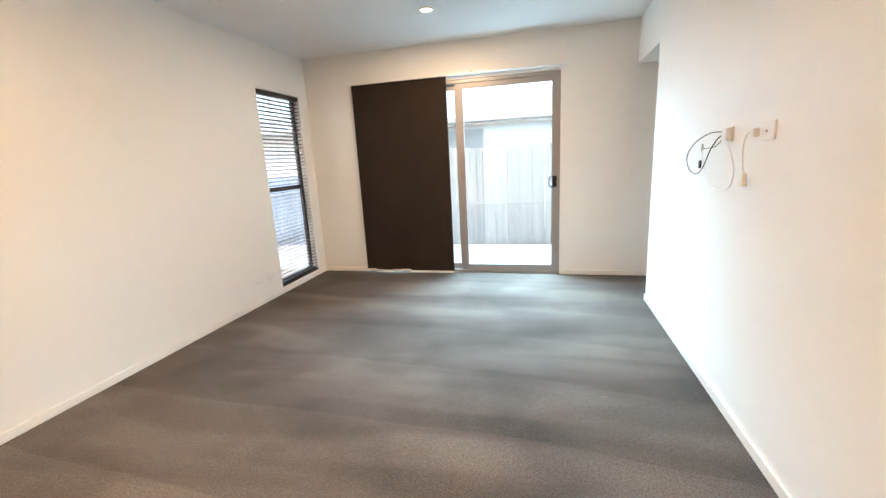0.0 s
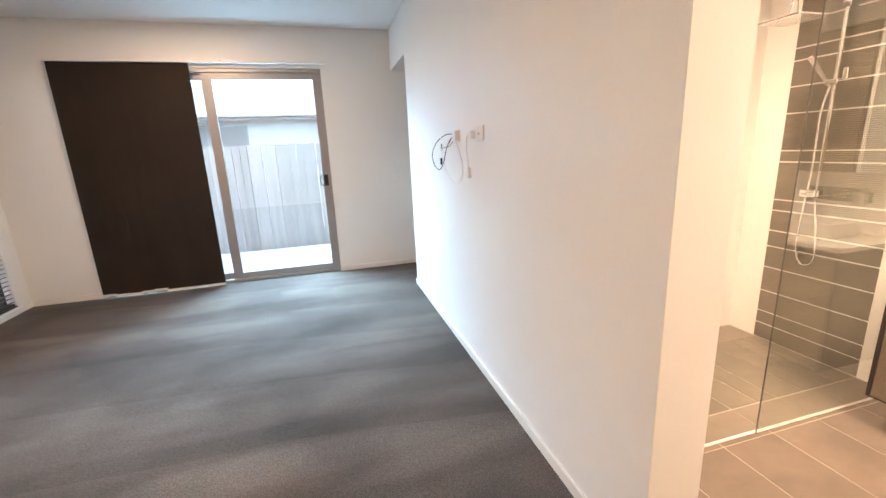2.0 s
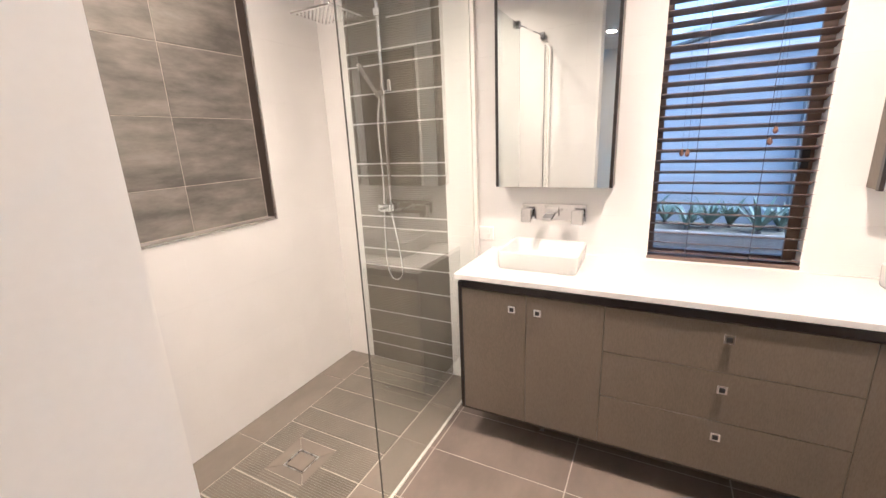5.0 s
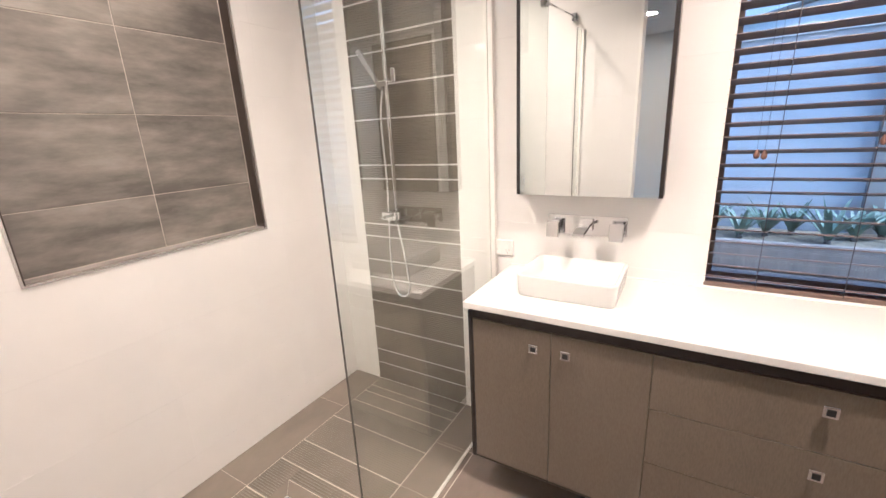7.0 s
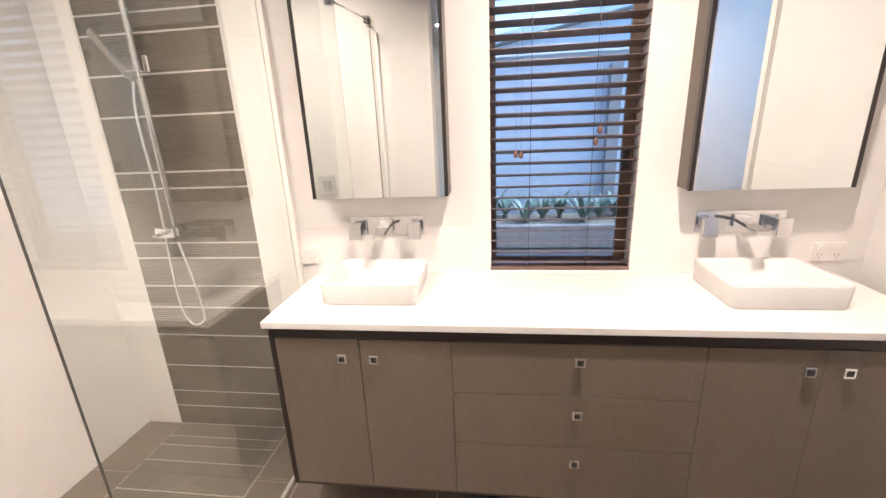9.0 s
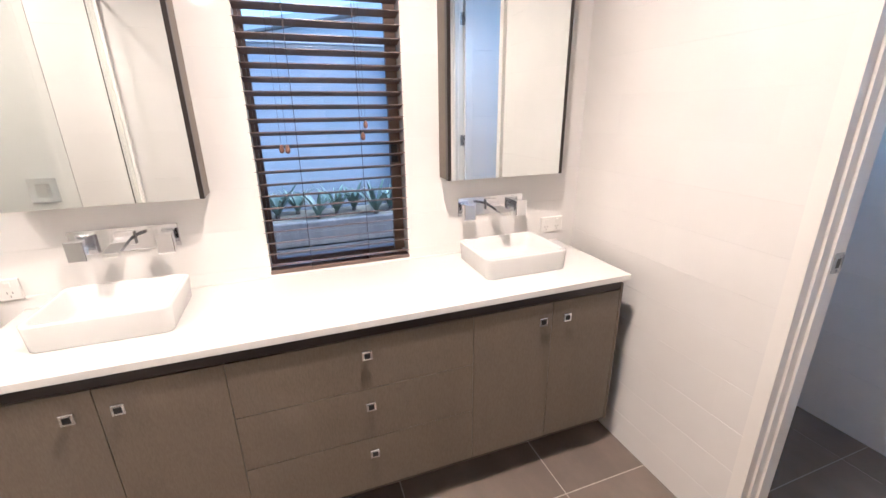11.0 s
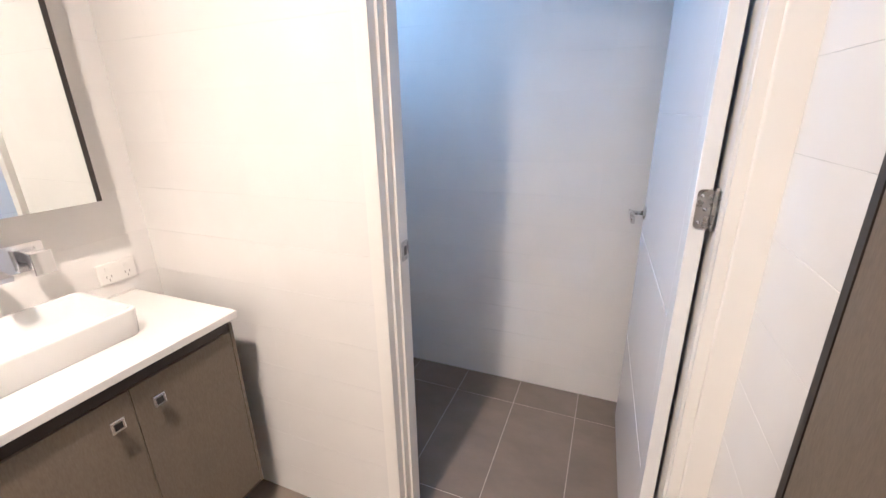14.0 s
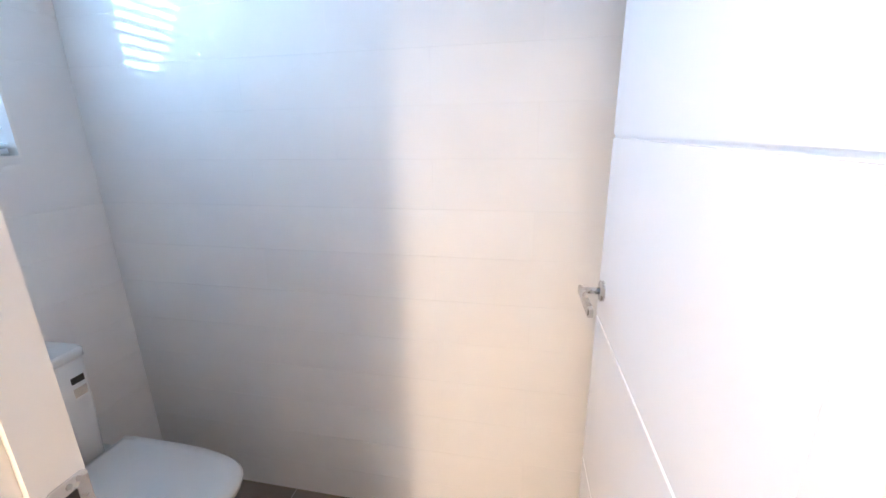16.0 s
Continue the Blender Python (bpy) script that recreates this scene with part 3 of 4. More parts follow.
part("plug_top", add_box(bmesh.new(), X - 0.008, X + 0.018, 2.288, 2.318, 1.447, 1.488, bevel=0.006), WPLASTIC, pw)
part("lead", tube(spline([(X - 0.008, 2.325, 1.47), (X - 0.012, 2.348, 1.455), (X - 0.010, 2.368, 1.40), (X - 0.004, 2.372, 1.33), (X, 2.366, 1.285)], 8), 0.003, 8), WPLASTIC, pw)
part("socket_block", loft([[(X + dx, 2.366 + dy, z) for dx, dy in rounded_ring(0, 0, hx, hy, 0.004, 2)] for hx, hy, z in ((0.007, 0.013, 1.285), (0.009, 0.017, 1.276), (0.010, 0.019, 1.245), (0.011, 0.024, 1.232), (0.011, 0.024, 1.224))], smooth=False), CREAMPLASTIC, pw, "cream plastic socket end")


# ---- vanity ----
def vanity():
    x0 = 2.29
    v = thing("vanity_cabinet", (2.52, 0.17, 0.16), "wall-hung taupe vanity cabinet with dark edges and square knobs", "vanity")
    ya, yb = -0.832, 1.182
    part("carcass", boxes((x0 + 0.020, VW, ya, yb, 0.165, 0.775)), BLACKLAM, v)
    part("front_rail", boxes((x0 + 0.0185, x0 + 0.0198, ya + 0.011, yb - 0.017, 0.168, 0.771)), TAUPE, v)
    part("end_panel", boxes((x0 - 0.002, x0 + 0.020, yb - 0.016, yb, 0.160, 0.80)), BLACKLAM, v, "dark edge of the end panel")
    part("end_panel", boxes((x0 - 0.002, x0 + 0.020, ya, ya + 0.010, 0.160, 0.80)), TAUPE, v)
    part("shadow_rail", boxes((x0 + 0.002, x0 + 0.020, ya + 0.010, yb - 0.016, 0.776, 0.805)), BLACKLAM, v, "black finger rail")
    part("top_rail", boxes((x0 + 0.020, VW, ya, yb, 0.775, 0.817)), BLACKLAM, v)
    part("bottom_edge", boxes((x0 + 0.001, x0 + 0.020, ya + 0.010, yb - 0.016, 0.158, 0.166)), BLACKLAM, v)

    def knob(owner, y, z):
        k = part("knob", add_box(bmesh.new(), x0 - 0.024, x0 - 0.018, y - 0.016, y + 0.016, z - 0.016, z + 0.016, bevel=0.002), CHROME, owner, "square chrome knob with dark centre")
        part("knob_centre", boxes((x0 - 0.0255, x0 - 0.0235, y - 0.0088, y + 0.0088, z - 0.0088, z + 0.0088)), BLACKPLASTIC, k)
        part("knob_stem", boxes((x0 - 0.018, x0, y - 0.007, y + 0.007, z - 0.007, z + 0.007)), CHROME, k)

    doors = [(0.8735, 1.165, 0.927), (0.5668, 0.8715, 0.819), (-0.5172, -0.2008, -0.466), (-0.8205, -0.5190, -0.568)]
    for a, b, ky in doors:
        d = part("door", add_box(bmesh.new(), x0, x0 + 0.018, a, b, 0.167, 0.772, bevel=0.001, seg=1), TAUPE, v)
        knob(d, ky, 0.712)
    for z0, z1, kz in ((0.5855, 0.772, 0.722), (0.3885, 0.5835, 0.530), (0.167, 0.3865, 0.338)):
        d = part("drawer", add_box(bmesh.new(), x0, x0 + 0.018, -0.1992, 0.5652, z0, z1, bevel=0.001, seg=1), TAUPE, v)
        knob(d, 0.170, kz)
    part("support_bracket", boxes((2.44, 2.46, 0.82, 0.84, 0.02, 0.158), (2.44, 2.46, -0.55, 0.82, 0.125, 0.135), (2.44, 2.46, -0.57, -0.55, 0.02, 0.158)), SATIN, v, "thin metal bracket under the cabinet")


vanity()
top = thing("benchtop", (2.5, 0.17, 0.817), "white stone vanity benchtop with a thin square edge", "benchtop")
part("slab", add_box(bmesh.new(), 2.268, VW, -0.842, 1.192, 0.817, 0.841, bevel=0.0025), STONE, top)
part("sealant_bead", tube([(VW - 0.002, -0.84, 0.843), (VW - 0.002, 1.19, 0.843)], 0.004, 8), WPLASTIC, top, "white sealant bead along the wall")
part("sealant_bead", tube([(2.27, -0.8432, 0.838), (VW, -0.8432, 0.838)], 0.002, 8), WPLASTIC, top)


def basin(y):
    b = thing("basin", (2.55, y, 0.841), "white square-rounded porcelain counter basin on the benchtop", "basin", "basins")
    cx, z0, z1 = 2.548, 0.841, 0.921
    spec = [(0.136, 0.168, 0.024, z0), (0.139, 0.171, 0.026, z0 + 0.004), (0.143, 0.176, 0.030, z1 - 0.006), (0.143, 0.176, 0.030, z1 - 0.002), (0.140, 0.173, 0.028, z1), (0.132, 0.165, 0.024, z1), (0.129, 0.162, 0.022, z1 - 0.003), (0.120, 0.152, 0.034, z0 + 0.030), (0.108, 0.140, 0.034, z0 + 0.014), (0.020, 0.020, 0.0195, z0 + 0.010)]
    rings = [[(px, py, z) for px, py in rounded_ring(cx, y, hx, hy, r)] for hx, hy, r, z in spec]
    part("bowl", loft(rings), PORCELAIN, b)
    bm = bmesh.new()
    bmesh.ops.create_cone(bm, cap_ends=True, segments=20, radius1=0.021, radius2=0.019, depth=0.004, matrix=Matrix.Translation((cx, y, z0 + 0.014)))
    part("waste", bm, CHROME, b, "chrome waste")
    return b


def tapset(y):
    t = thing("wall_tap_set", (VW, y, 1.045), "chrome wall-mounted basin tap with square handles on a plate", "tap", "basin taps")
    part("wall_plate", add_box(bmesh.new(), VW - 0.008, VW, y - 0.155, y + 0.155, 1.006, 1.086, bevel=0.0015), CHROME, t)
    for s in (-1, 1):
        yy = y + s * 0.122
        h = part("handle", add_box(bmesh.new(), VW - 0.062, VW - 0.036, yy - 0.026, yy + 0.026, 0.998, 1.066, bevel=0.003), CHROME, t)
        part("handle_stem", boxes((VW - 0.038, VW - 0.008, yy - 0.013, yy + 0.013, 1.028, 1.058)), CHROME, h)
    rings = [[(x, y + a, z + b) for a, b in ((-0.021, -0.006), (0.021, -0.006), (0.021, 0.006), (-0.021, 0.006))] for x, z in ((VW - 0.006, 1.054), (VW - 0.08, 1.046), (VW - 0.150, 1.036))]
    part("spout", loft(rings, smooth=False), CHROME, t)
    part("spout_collar", add_box(bmesh.new(), VW - 0.020, VW - 0.008, y - 0.029, y + 0.029, 1.028, 1.074, bevel=0.002), CHROME, t)
    return t


for y in (0.868, -0.48):
    basin(y)
    tapset(y)


def mirror_cabinet(ya, yb):
    xf, z0, z1 = 2.653, 1.178, 2.20
    m = thing("mirror_cabinet", (2.7, (ya + yb) / 2, z0), "wall mirror cabinet with taupe sides and dark edge strips", "mirror cabinet", "mirror cabinets")
    part("body", boxes((xf + 0.020, VW, ya, yb, z0 + 0.003, z1)), TAUPE, m)
    for a, b in ((ya, ya + 0.014), (yb - 0.014, yb)):
        part("edge_strip", boxes((xf - 0.001, xf + 0.020, a, b, z0, z1)), BLACKLAM, m, "dark edge strip")
    part("mirror_door", boxes((xf, xf + 0.018, ya + 0.014, yb - 0.014, z0, z1)), MIRROR, m, "frameless mirror front")


mirror_cabinet(0.597, 1.130)
mirror_cabinet(-0.769, -0.246)
gpo("power_socket", (VW, 1.236, 0.918), "-x", 0.115, 0.072, "white double power socket above the vanity top")
gpo("power_socket", (VW, -0.80, 0.925), "-x", 0.115, 0.072, "white double power socket above the vanity top")


# ---- bathroom windows ----
def wet_window(name, material, y0, y1, z0, z1, face, label):
    """A dark-framed window in an outer wall whose room face is x = face."""
    w = tagged(new(name), label, "window", kind="structure")
    w.location = (face + 0.11, (y0 + y1) / 2, z0)
    xa, xb = face + 0.105, face + 0.145
    part("window_frame", boxes((xa, xb, y0, y0 + 0.03, z0, z1), (xa, xb, y1 - 0.03, y1, z0, z1), (xa, xb, y0 + 0.03, y1 - 0.03, z0, z0 + 0.03), (xa, xb, y0 + 0.03, y1 - 0.03, z1 - 0.03, z1)), material, w)
    g = part("pane", boxes((xa + 0.016, xa + 0.022, y0 + 0.026, y1 - 0.026, z0 + 0.026, z1 - 0.026)), GLASS, w)
    g.visible_shadow = False
    for a, b, c, d in ((y0, y0 + 0.008, z0, z1), (y1 - 0.008, y1, z0, z1), (y0 + 0.008, y1 - 0.008, z0, z0 + 0.008), (y0 + 0.008, y1 - 0.008, z1 - 0.008, z1)):
        part("reveal", boxes((face - 0.002, xa, a, b, c, d)), TRIM, w)


wet_window("window_2", BRONZE, -0.11, 0.449, 0.846, 2.25, VW, "bathroom window above the vanity with a dark frame")
wet_window("window_3", ALUDARK, -1.735, -1.12, 1.36, 2.25, WCE, "small high toilet window with a white reveal")
vb = venetian("timber_blind", (VW + 0.022, 0.170), "dark timber venetian blind with open slats over the vanity", 0.552, 0.849, 2.245, 0.0445, 0.050, -16, SLATWOOD, -1)
part("pelmet_frame", boxes((VW + 0.060, VW + 0.075, -0.100, -0.058, 0.876, 2.19)), BRONZE, vb, "brown side return strip")
part("pelmet_frame", boxes((VW + 0.060, VW + 0.075, 0.428, 0.440, 0.876, 2.19)), BRONZE, vb, "brown side return strip")
part("latch", add_box(bmesh.new(), VW + 0.0485, VW + 0.060, -0.086, -0.060, 1.245, 1.325, bevel=0.002), BLACKPLASTIC, vb, "black window latch")
for cy, z in ((0.346, 1.313), (0.326, 1.311), (0.045, 1.390), (0.057, 1.348)):
    cord = part("lift_cord", tube([(VW - 0.012, cy, z + 0.02), (VW - 0.012, cy, 2.2)], 0.0005, 6), CORD, vb)
    n = 12
    rings = [[(VW - 0.012 + r * math.cos(2 * math.pi * k / n), cy + r * math.sin(2 * math.pi * k / n), z + dz) for k in range(n)] for r, dz in ((0.003, 0.020), (0.005, 0.015), (0.008, 0.008), (0.009, 0.0), (0.007, -0.006), (0.003, -0.010))]
    part("cord_tassel", loft(rings), ACORN, cord, "turned brown timber tassel")
venetian("white_blind", (WCE + 0.05, -1.428), "white venetian blind with half-open slats in a toilet window", 0.59, 1.372, 2.24, 0.0445, 0.050, -6, SLATWHITE, -1)


# ---- shower ----
def shower_screen(xa, xb, label):
    s = thing("shower_screen", ((xa + xb) / 2, 1.285, 0), label, "shower screen", "shower glass")
    g = part("pane", add_box(bmesh.new(), xa, xb, 1.2825, 1.2880, 0.004, 2.10, bevel=0.001, seg=1), SGLASS, s)
    g.visible_shadow = False
    part("polished_edge", boxes((xa - 0.001, xa, 1.2825, 1.2880, 0.004, 2.10)), GLASSEDGE, s, "grey polished glass edge")
    return s


sc1 = shower_screen(1.76, VW - 0.004, "frameless clear glass shower screen beside the vanity")
part("wall_channel", boxes((VW - 0.024, VW, 1.262, 1.281, 0, 2.10), (VW - 0.024, VW, 1.290, 1.308, 0, 2.10)), TRIM, sc1, "white wall channel")
rp = thing("shower_screen", (1.01, 1.285, 0), "narrow clear glass return panel at the shower entry", "shower screen", "shower glass")
g = part("pane", add_box(bmesh.new(), ENT + 0.004, 1.075, 1.2825, 1.2880, 0.004, 2.10, bevel=0.001, seg=1), SGLASS, rp)
g.visible_shadow = False
part("polished_edge", boxes((1.075, 1.0765, 1.2825, 1.2880, 0.004, 2.10)), GLASSEDGE, rp, "dark polished glass edge")
part("wall_channel", boxes((ENT, ENT + 0.018, 1.266, 1.2815, 0, 2.10), (ENT, ENT + 0.018, 1.2890, 1.304, 0, 2.10)), TRIM, rp, "white wall channel")
mx = thing("shower_mixer", (ENT, 1.785, 1.0), "square chrome shower mixer plate with a block lever", "shower mixer")
part("wall_plate", add_box(bmesh.new(), ENT - 0.002, ENT + 0.006, 1.71, 1.86, 0.93, 1.08, bevel=0.002), CHROME, mx)
part("lever", add_box(bmesh.new(), ENT + 0.006, ENT + 0.024, 1.755, 1.815, 0.965, 1.045, bevel=0.004), ALUBRIGHT, mx)
bar = thing("support_bar", (1.35, 1.30, 2.19), "slim metal stay bar between wall and shower glass", "stay bar")
part("rod", tube([(ENT, 1.335, 2.195), (1.80, 1.30, 2.105)], 0.006, 10), CHROME, bar)
part("wall_clamp", add_box(bmesh.new(), ENT, ENT + 0.035, 1.318, 1.352, 2.165, 2.215, bevel=0.004), STEEL, bar)
part("glass_clamp", add_box(bmesh.new(), 1.775, 1.815, 1.272, 1.318, 2.075, 2.115, bevel=0.004), STEEL, bar)
structure("sill_strip", add_box(bmesh.new(), ENT + 0.002, VW, 1.294, 1.306, -0.004, 0.004, bevel=0.002), TRIM, "white sealant strip along the shower edge", "trim")


def shower_rail():
    s = thing("shower_rail", (2.70, 1.79, 1.0), "chrome rail shower with square overhead rose and hand piece", "shower")
    rx, ry = 2.695, 1.79
    part("rail", tube([(rx, ry, 1.0), (rx, ry, 2.09)] + [(rx - 0.05 + 0.05 * math.cos(radians(a)), ry, 2.10 + 0.05 * math.sin(radians(a))) for a in range(0, 91, 15)] + [(2.36, ry, 2.145), (2.325, ry, 2.125), (2.31, ry, 2.06)], 0.0115, 14), CHROME, s)
    for z in (1.045, 2.065):
        part("wall_bracket", add_box(bmesh.new(), rx - 0.012, VW, ry - 0.020, ry + 0.020, z - 0.020, z + 0.020, bevel=0.004), CHROME, s)
    part("mixer_body", add_box(bmesh.new(), rx - 0.03, VW, ry - 0.012, ry + 0.075, 1.022, 1.068, bevel=0.006), CHROME, s)
    part("mixer_lever", add_box(bmesh.new(), rx - 0.085, rx - 0.03, ry + 0.020, ry + 0.040, 1.04, 1.05, bevel=0.003), CHROME, s)
    rose = part("overhead_rose", add_box(bmesh.new(), 2.20, 2.42, ry - 0.11, ry + 0.11, 1.964, 1.976, bevel=0.004), CHROME, s, "square chrome overhead rose")
    part("rose_joint", tube([(2.31, ry, 1.975), (2.31, ry, 1.995), (2.31, ry, 2.035), (2.31, ry, 2.065)], [0.03, 0.022, 0.016, 0.014], 14), CHROME, rose)
    bm = bmesh.new()
    for i in range(9):
        for j in range(9):
            bmesh.ops.create_cone(bm, cap_ends=True, segments=6, radius1=0.0035, radius2=0.0045, depth=0.003, matrix=Matrix.Translation((2.222 + i * 0.022, ry - 0.088 + j * 0.022, 1.9628)))
    part("nozzle", bm, ALUBRIGHT, rose, "grey rubber nozzles")["kind"] = "stuff"
    slider = part("slider", add_box(bmesh.new(), rx - 0.045, rx + 0.022, ry - 0.038, ry + 0.030, 1.655, 1.682, bevel=0.005), CHROME, s)
    part("slider_knob", add_box(bmesh.new(), rx - 0.014, rx + 0.014, ry - 0.060, ry - 0.036, 1.675, 1.735, bevel=0.004), CHROME, slider)
    a, b = Vector((rx - 0.035, ry + 0.012, 1.66)), Vector((rx - 0.066, ry + 0.098, 1.815))
    d = (b - a).normalized()
    side = d.cross(Vector((1, 0, 0))).normalized()
    nrm = d.cross(side)

    def ring(p, w, h):
        return [tuple(p + side * u + nrm * v) for u, v in ((-w, -h), (w, -h), (w, h), (-w, h))]

    part("hand_piece", loft([ring(a - d * 0.02, 0.007, 0.007), ring(a + d * 0.04, 0.009, 0.008), ring(a + d * 0.08, 0.011, 0.008), ring(b, 0.013, 0.008), ring(b + d * 0.004, 0.010, 0.006)], smooth=False), ALUBRIGHT, s)
    part("hose", tube(spline([(rx - 0.03, ry + 0.004, 1.645), (rx - 0.025, ry + 0.03, 1.50), (rx - 0.012, ry + 0.035, 1.2), (rx - 0.006, ry + 0.055, 0.85), (rx, ry + 0.055, 0.68), (rx, ry + 0.015, 0.605), (rx, ry - 0.045, 0.64), (rx, ry - 0.035, 0.80), (rx, ry - 0.004, 0.98), (rx, ry, 1.01)], 8), 0.0065, 8), CHROME, s, "ribbed chrome hose")


shower_rail()


# ---- tall cabinet beside the doorway ----
tc = thing("tall_cabinet", (0.86, -0.3, 0.0), "tall taupe storage cabinet built in beside the doorway", "cabinet")
part("carcass", boxes((0.765, 0.935, -0.633, 0.012, 0.0, 2.27)), BLACKLAM, tc)
for a, b in ((-0.615, -0.3265), (-0.3235, -0.006)):
    d = part("door", add_box(bmesh.new(), 0.936, 0.954, a, b, 0.08, 2.262, bevel=0.001, seg=1), TAUPE, tc)
part("edge_panel", boxes((0.935, 0.955, -0.633, -0.617, 0.0, 2.27)), BLACKLAM, tc, "dark edge panel")

# ---- toilet door and frame ----
def jamb(sign, x, name, steps):
    """Painted jamb with a stepped rebate; sign is the way into the opening."""
    bm = bmesh.new()
    for y0, y1, dx, back in steps:
        a, b = x - sign * back, x + sign * dx
        add_box(bm, min(a, b), max(a, b), y0, y1, 0, 2.36)
    structure(name, bm, TRIM, "cream painted door jamb with rebate", "door frame")


jamb(-1, 1.750, "door_frame_east", ((-0.941, -0.910, -0.016, 0.058), (-0.970, -0.941, -0.008, 0.038), (-1.020, -0.970, 0.0, 0.038)))
jamb(1, 1.019, "door_frame_west", ((-0.936, -0.924, 0.004, 0.038), (-0.950, -0.936, -0.002, 0.038), (-0.966, -0.950, 0.006, 0.038), (-1.020, -0.966, 0.005, 0.038)))
structure("door_frame_head", boxes((1.022, 1.742, -1.018, -0.926, 2.32, 2.36)), TRIM, "cream painted door frame head", "door frame")
structure("architrave", add_box(bmesh.new(), 0.938, 1.000, -0.940, -0.916, 0, 2.38, bevel=0.004), TRIM, "cream painted architrave", "trim")
sp = thing("strike_plate", (1.750, -1.0, 1.05), "satin metal strike plate on a door jamb", "strike plate")
rings = [[(x, -1.0 + dy * k, 1.045 + dz * k) for dy, dz in rounded_ring(0, 0, 0.020, 0.029, 0.006, 3)] for x, k in ((1.7502, 1.0), (1.7484, 1.0), (1.7478, 0.95))]
part("plate", loft(rings, smooth=False), SATIN, sp)
part("latch_hole", boxes((1.7470, 1.7485, -1.006, -0.992, 1.032, 1.058)), BLACKPLASTIC, sp)
for z in (1.024, 1.066):
    bm = bmesh.new()
    bmesh.ops.create_uvsphere(bm, u_segments=10, v_segments=6, radius=0.0035, matrix=Matrix.Translation((1.748, -1.0, z)))
    part("screw", bm, STEEL, sp)


def toilet_door():
    hx, hy = 1.036, -0.992
    d = tagged(new("door_2"), "white panel-grooved door standing open into the toilet", "door", kind="structure")
    d.location = (hx, hy, 0)
    L, T = 0.822, 0.032
    grooves = (0.47, 0.938, 1.400, 1.866)
    bm = bmesh.new()
    edges = [0.012, *[g for z in grooves for g in (z - 0.004, z + 0.004)], 2.312]
    add_box(bm, hx, hx + T, hy - 0.058, hy, 0.012, 2.312, bevel=0.0015, seg=1)
    for k in range(0, len(edges), 2):
        add_box(bm, hx, hx + T, hy - L, hy - 0.058, edges[k], edges[k + 1])
    for z in grooves:
        add_box(bm, hx + 0.004, hx + T - 0.004, hy - L + 0.001, hy - 0.059, z - 0.0038, z + 0.0038)
    leaf = part("leaf", bm, DOORPAINT, d)
    y = hy - L + 0.052
    f = hx + T
    n = 20
    rose = part("handle_rose", loft([[(x, y + r * math.cos(2 * math.pi * k / n), 1.025 + r * math.sin(2 * math.pi * k / n)) for k in range(n)] for x, r in ((f, 0.026), (f + 0.007, 0.026), (f + 0.009, 0.023))]), SATIN, leaf, "satin round handle rose")
    part("handle_neck", tube([(f + 0.006, y, 1.025), (f + 0.055, y, 1.025)], 0.0085, 12), SATIN, leaf)
    part("lever_handle", add_box(bmesh.new(), f + 0.046, f + 0.060, y - 0.011, y + 0.140, 1.014, 1.036, bevel=0.003), SATIN, leaf, "satin straight lever handle")
    kx, ky = hx - 0.0075, hy + 0.009
    for z in (0.25, 1.216, 2.08):
        leaf_rings = [[(hx + 0.010 + u, hy + 0.0005 + yy, z + w) for u, w in rounded_ring(0, 0, 0.016, 0.041, 0.009, 4)] for yy in (0.0, 0.0022)]
        h = part("hinge", loft(leaf_rings, smooth=False), SATIN, d, "satin butt hinge leaf on the door edge")
        for u, w in ((0.017, 0.028), (0.009, 0.0), (0.017, -0.028)):
            bm = bmesh.new()
            bmesh.ops.create_uvsphere(bm, u_segments=10, v_segments=6, radius=0.0042, matrix=Matrix.Translation((hx + u, hy + 0.0022, z + w)) @ Matrix.Diagonal((1, 0.5, 1, 1)))
            part("screw", bm, CHROME, h)
        jamb_rings = [[(hx - 0.0135 + xx, hy + 0.018 + u, z + w) for u, w in rounded_ring(0, 0, 0.016, 0.041, 0.009, 4)] for xx in (0.0, 0.0025)]
        h = part("hinge", loft(jamb_rings, smooth=False), STEEL, d, "darker hinge leaf on the jamb")
        for u, w in ((0.026, 0.027), (0.018, 0.0), (0.026, -0.027)):
            bm = bmesh.new()
            bmesh.ops.create_uvsphere(bm, u_segments=10, v_segments=6, radius=0.0042, matrix=Matrix.Translation((hx - 0.011, hy + u, z + w)) @ Matrix.Diagonal((0.5, 1, 1, 1)))
            part("screw", bm, CHROME, h)
        for k in range(5):
            z0 = z - 0.041 + k * 0.0164
            part("knuckle", loft([[(kx + 0.0058 * math.cos(radians(a)), ky + 0.0058 * math.sin(radians(a)), zz) for a in range(0, 360, 30)] for zz in (z0, z0 + 0.0160)], smooth=False), STEEL, d)
        part("hinge_pin", tube([(kx, ky, z - 0.045), (kx, ky, z + 0.045)], 0.0035, 10), SATIN, d)
    d.rotation_euler = (0, 0, radians(1.65))


toilet_door()


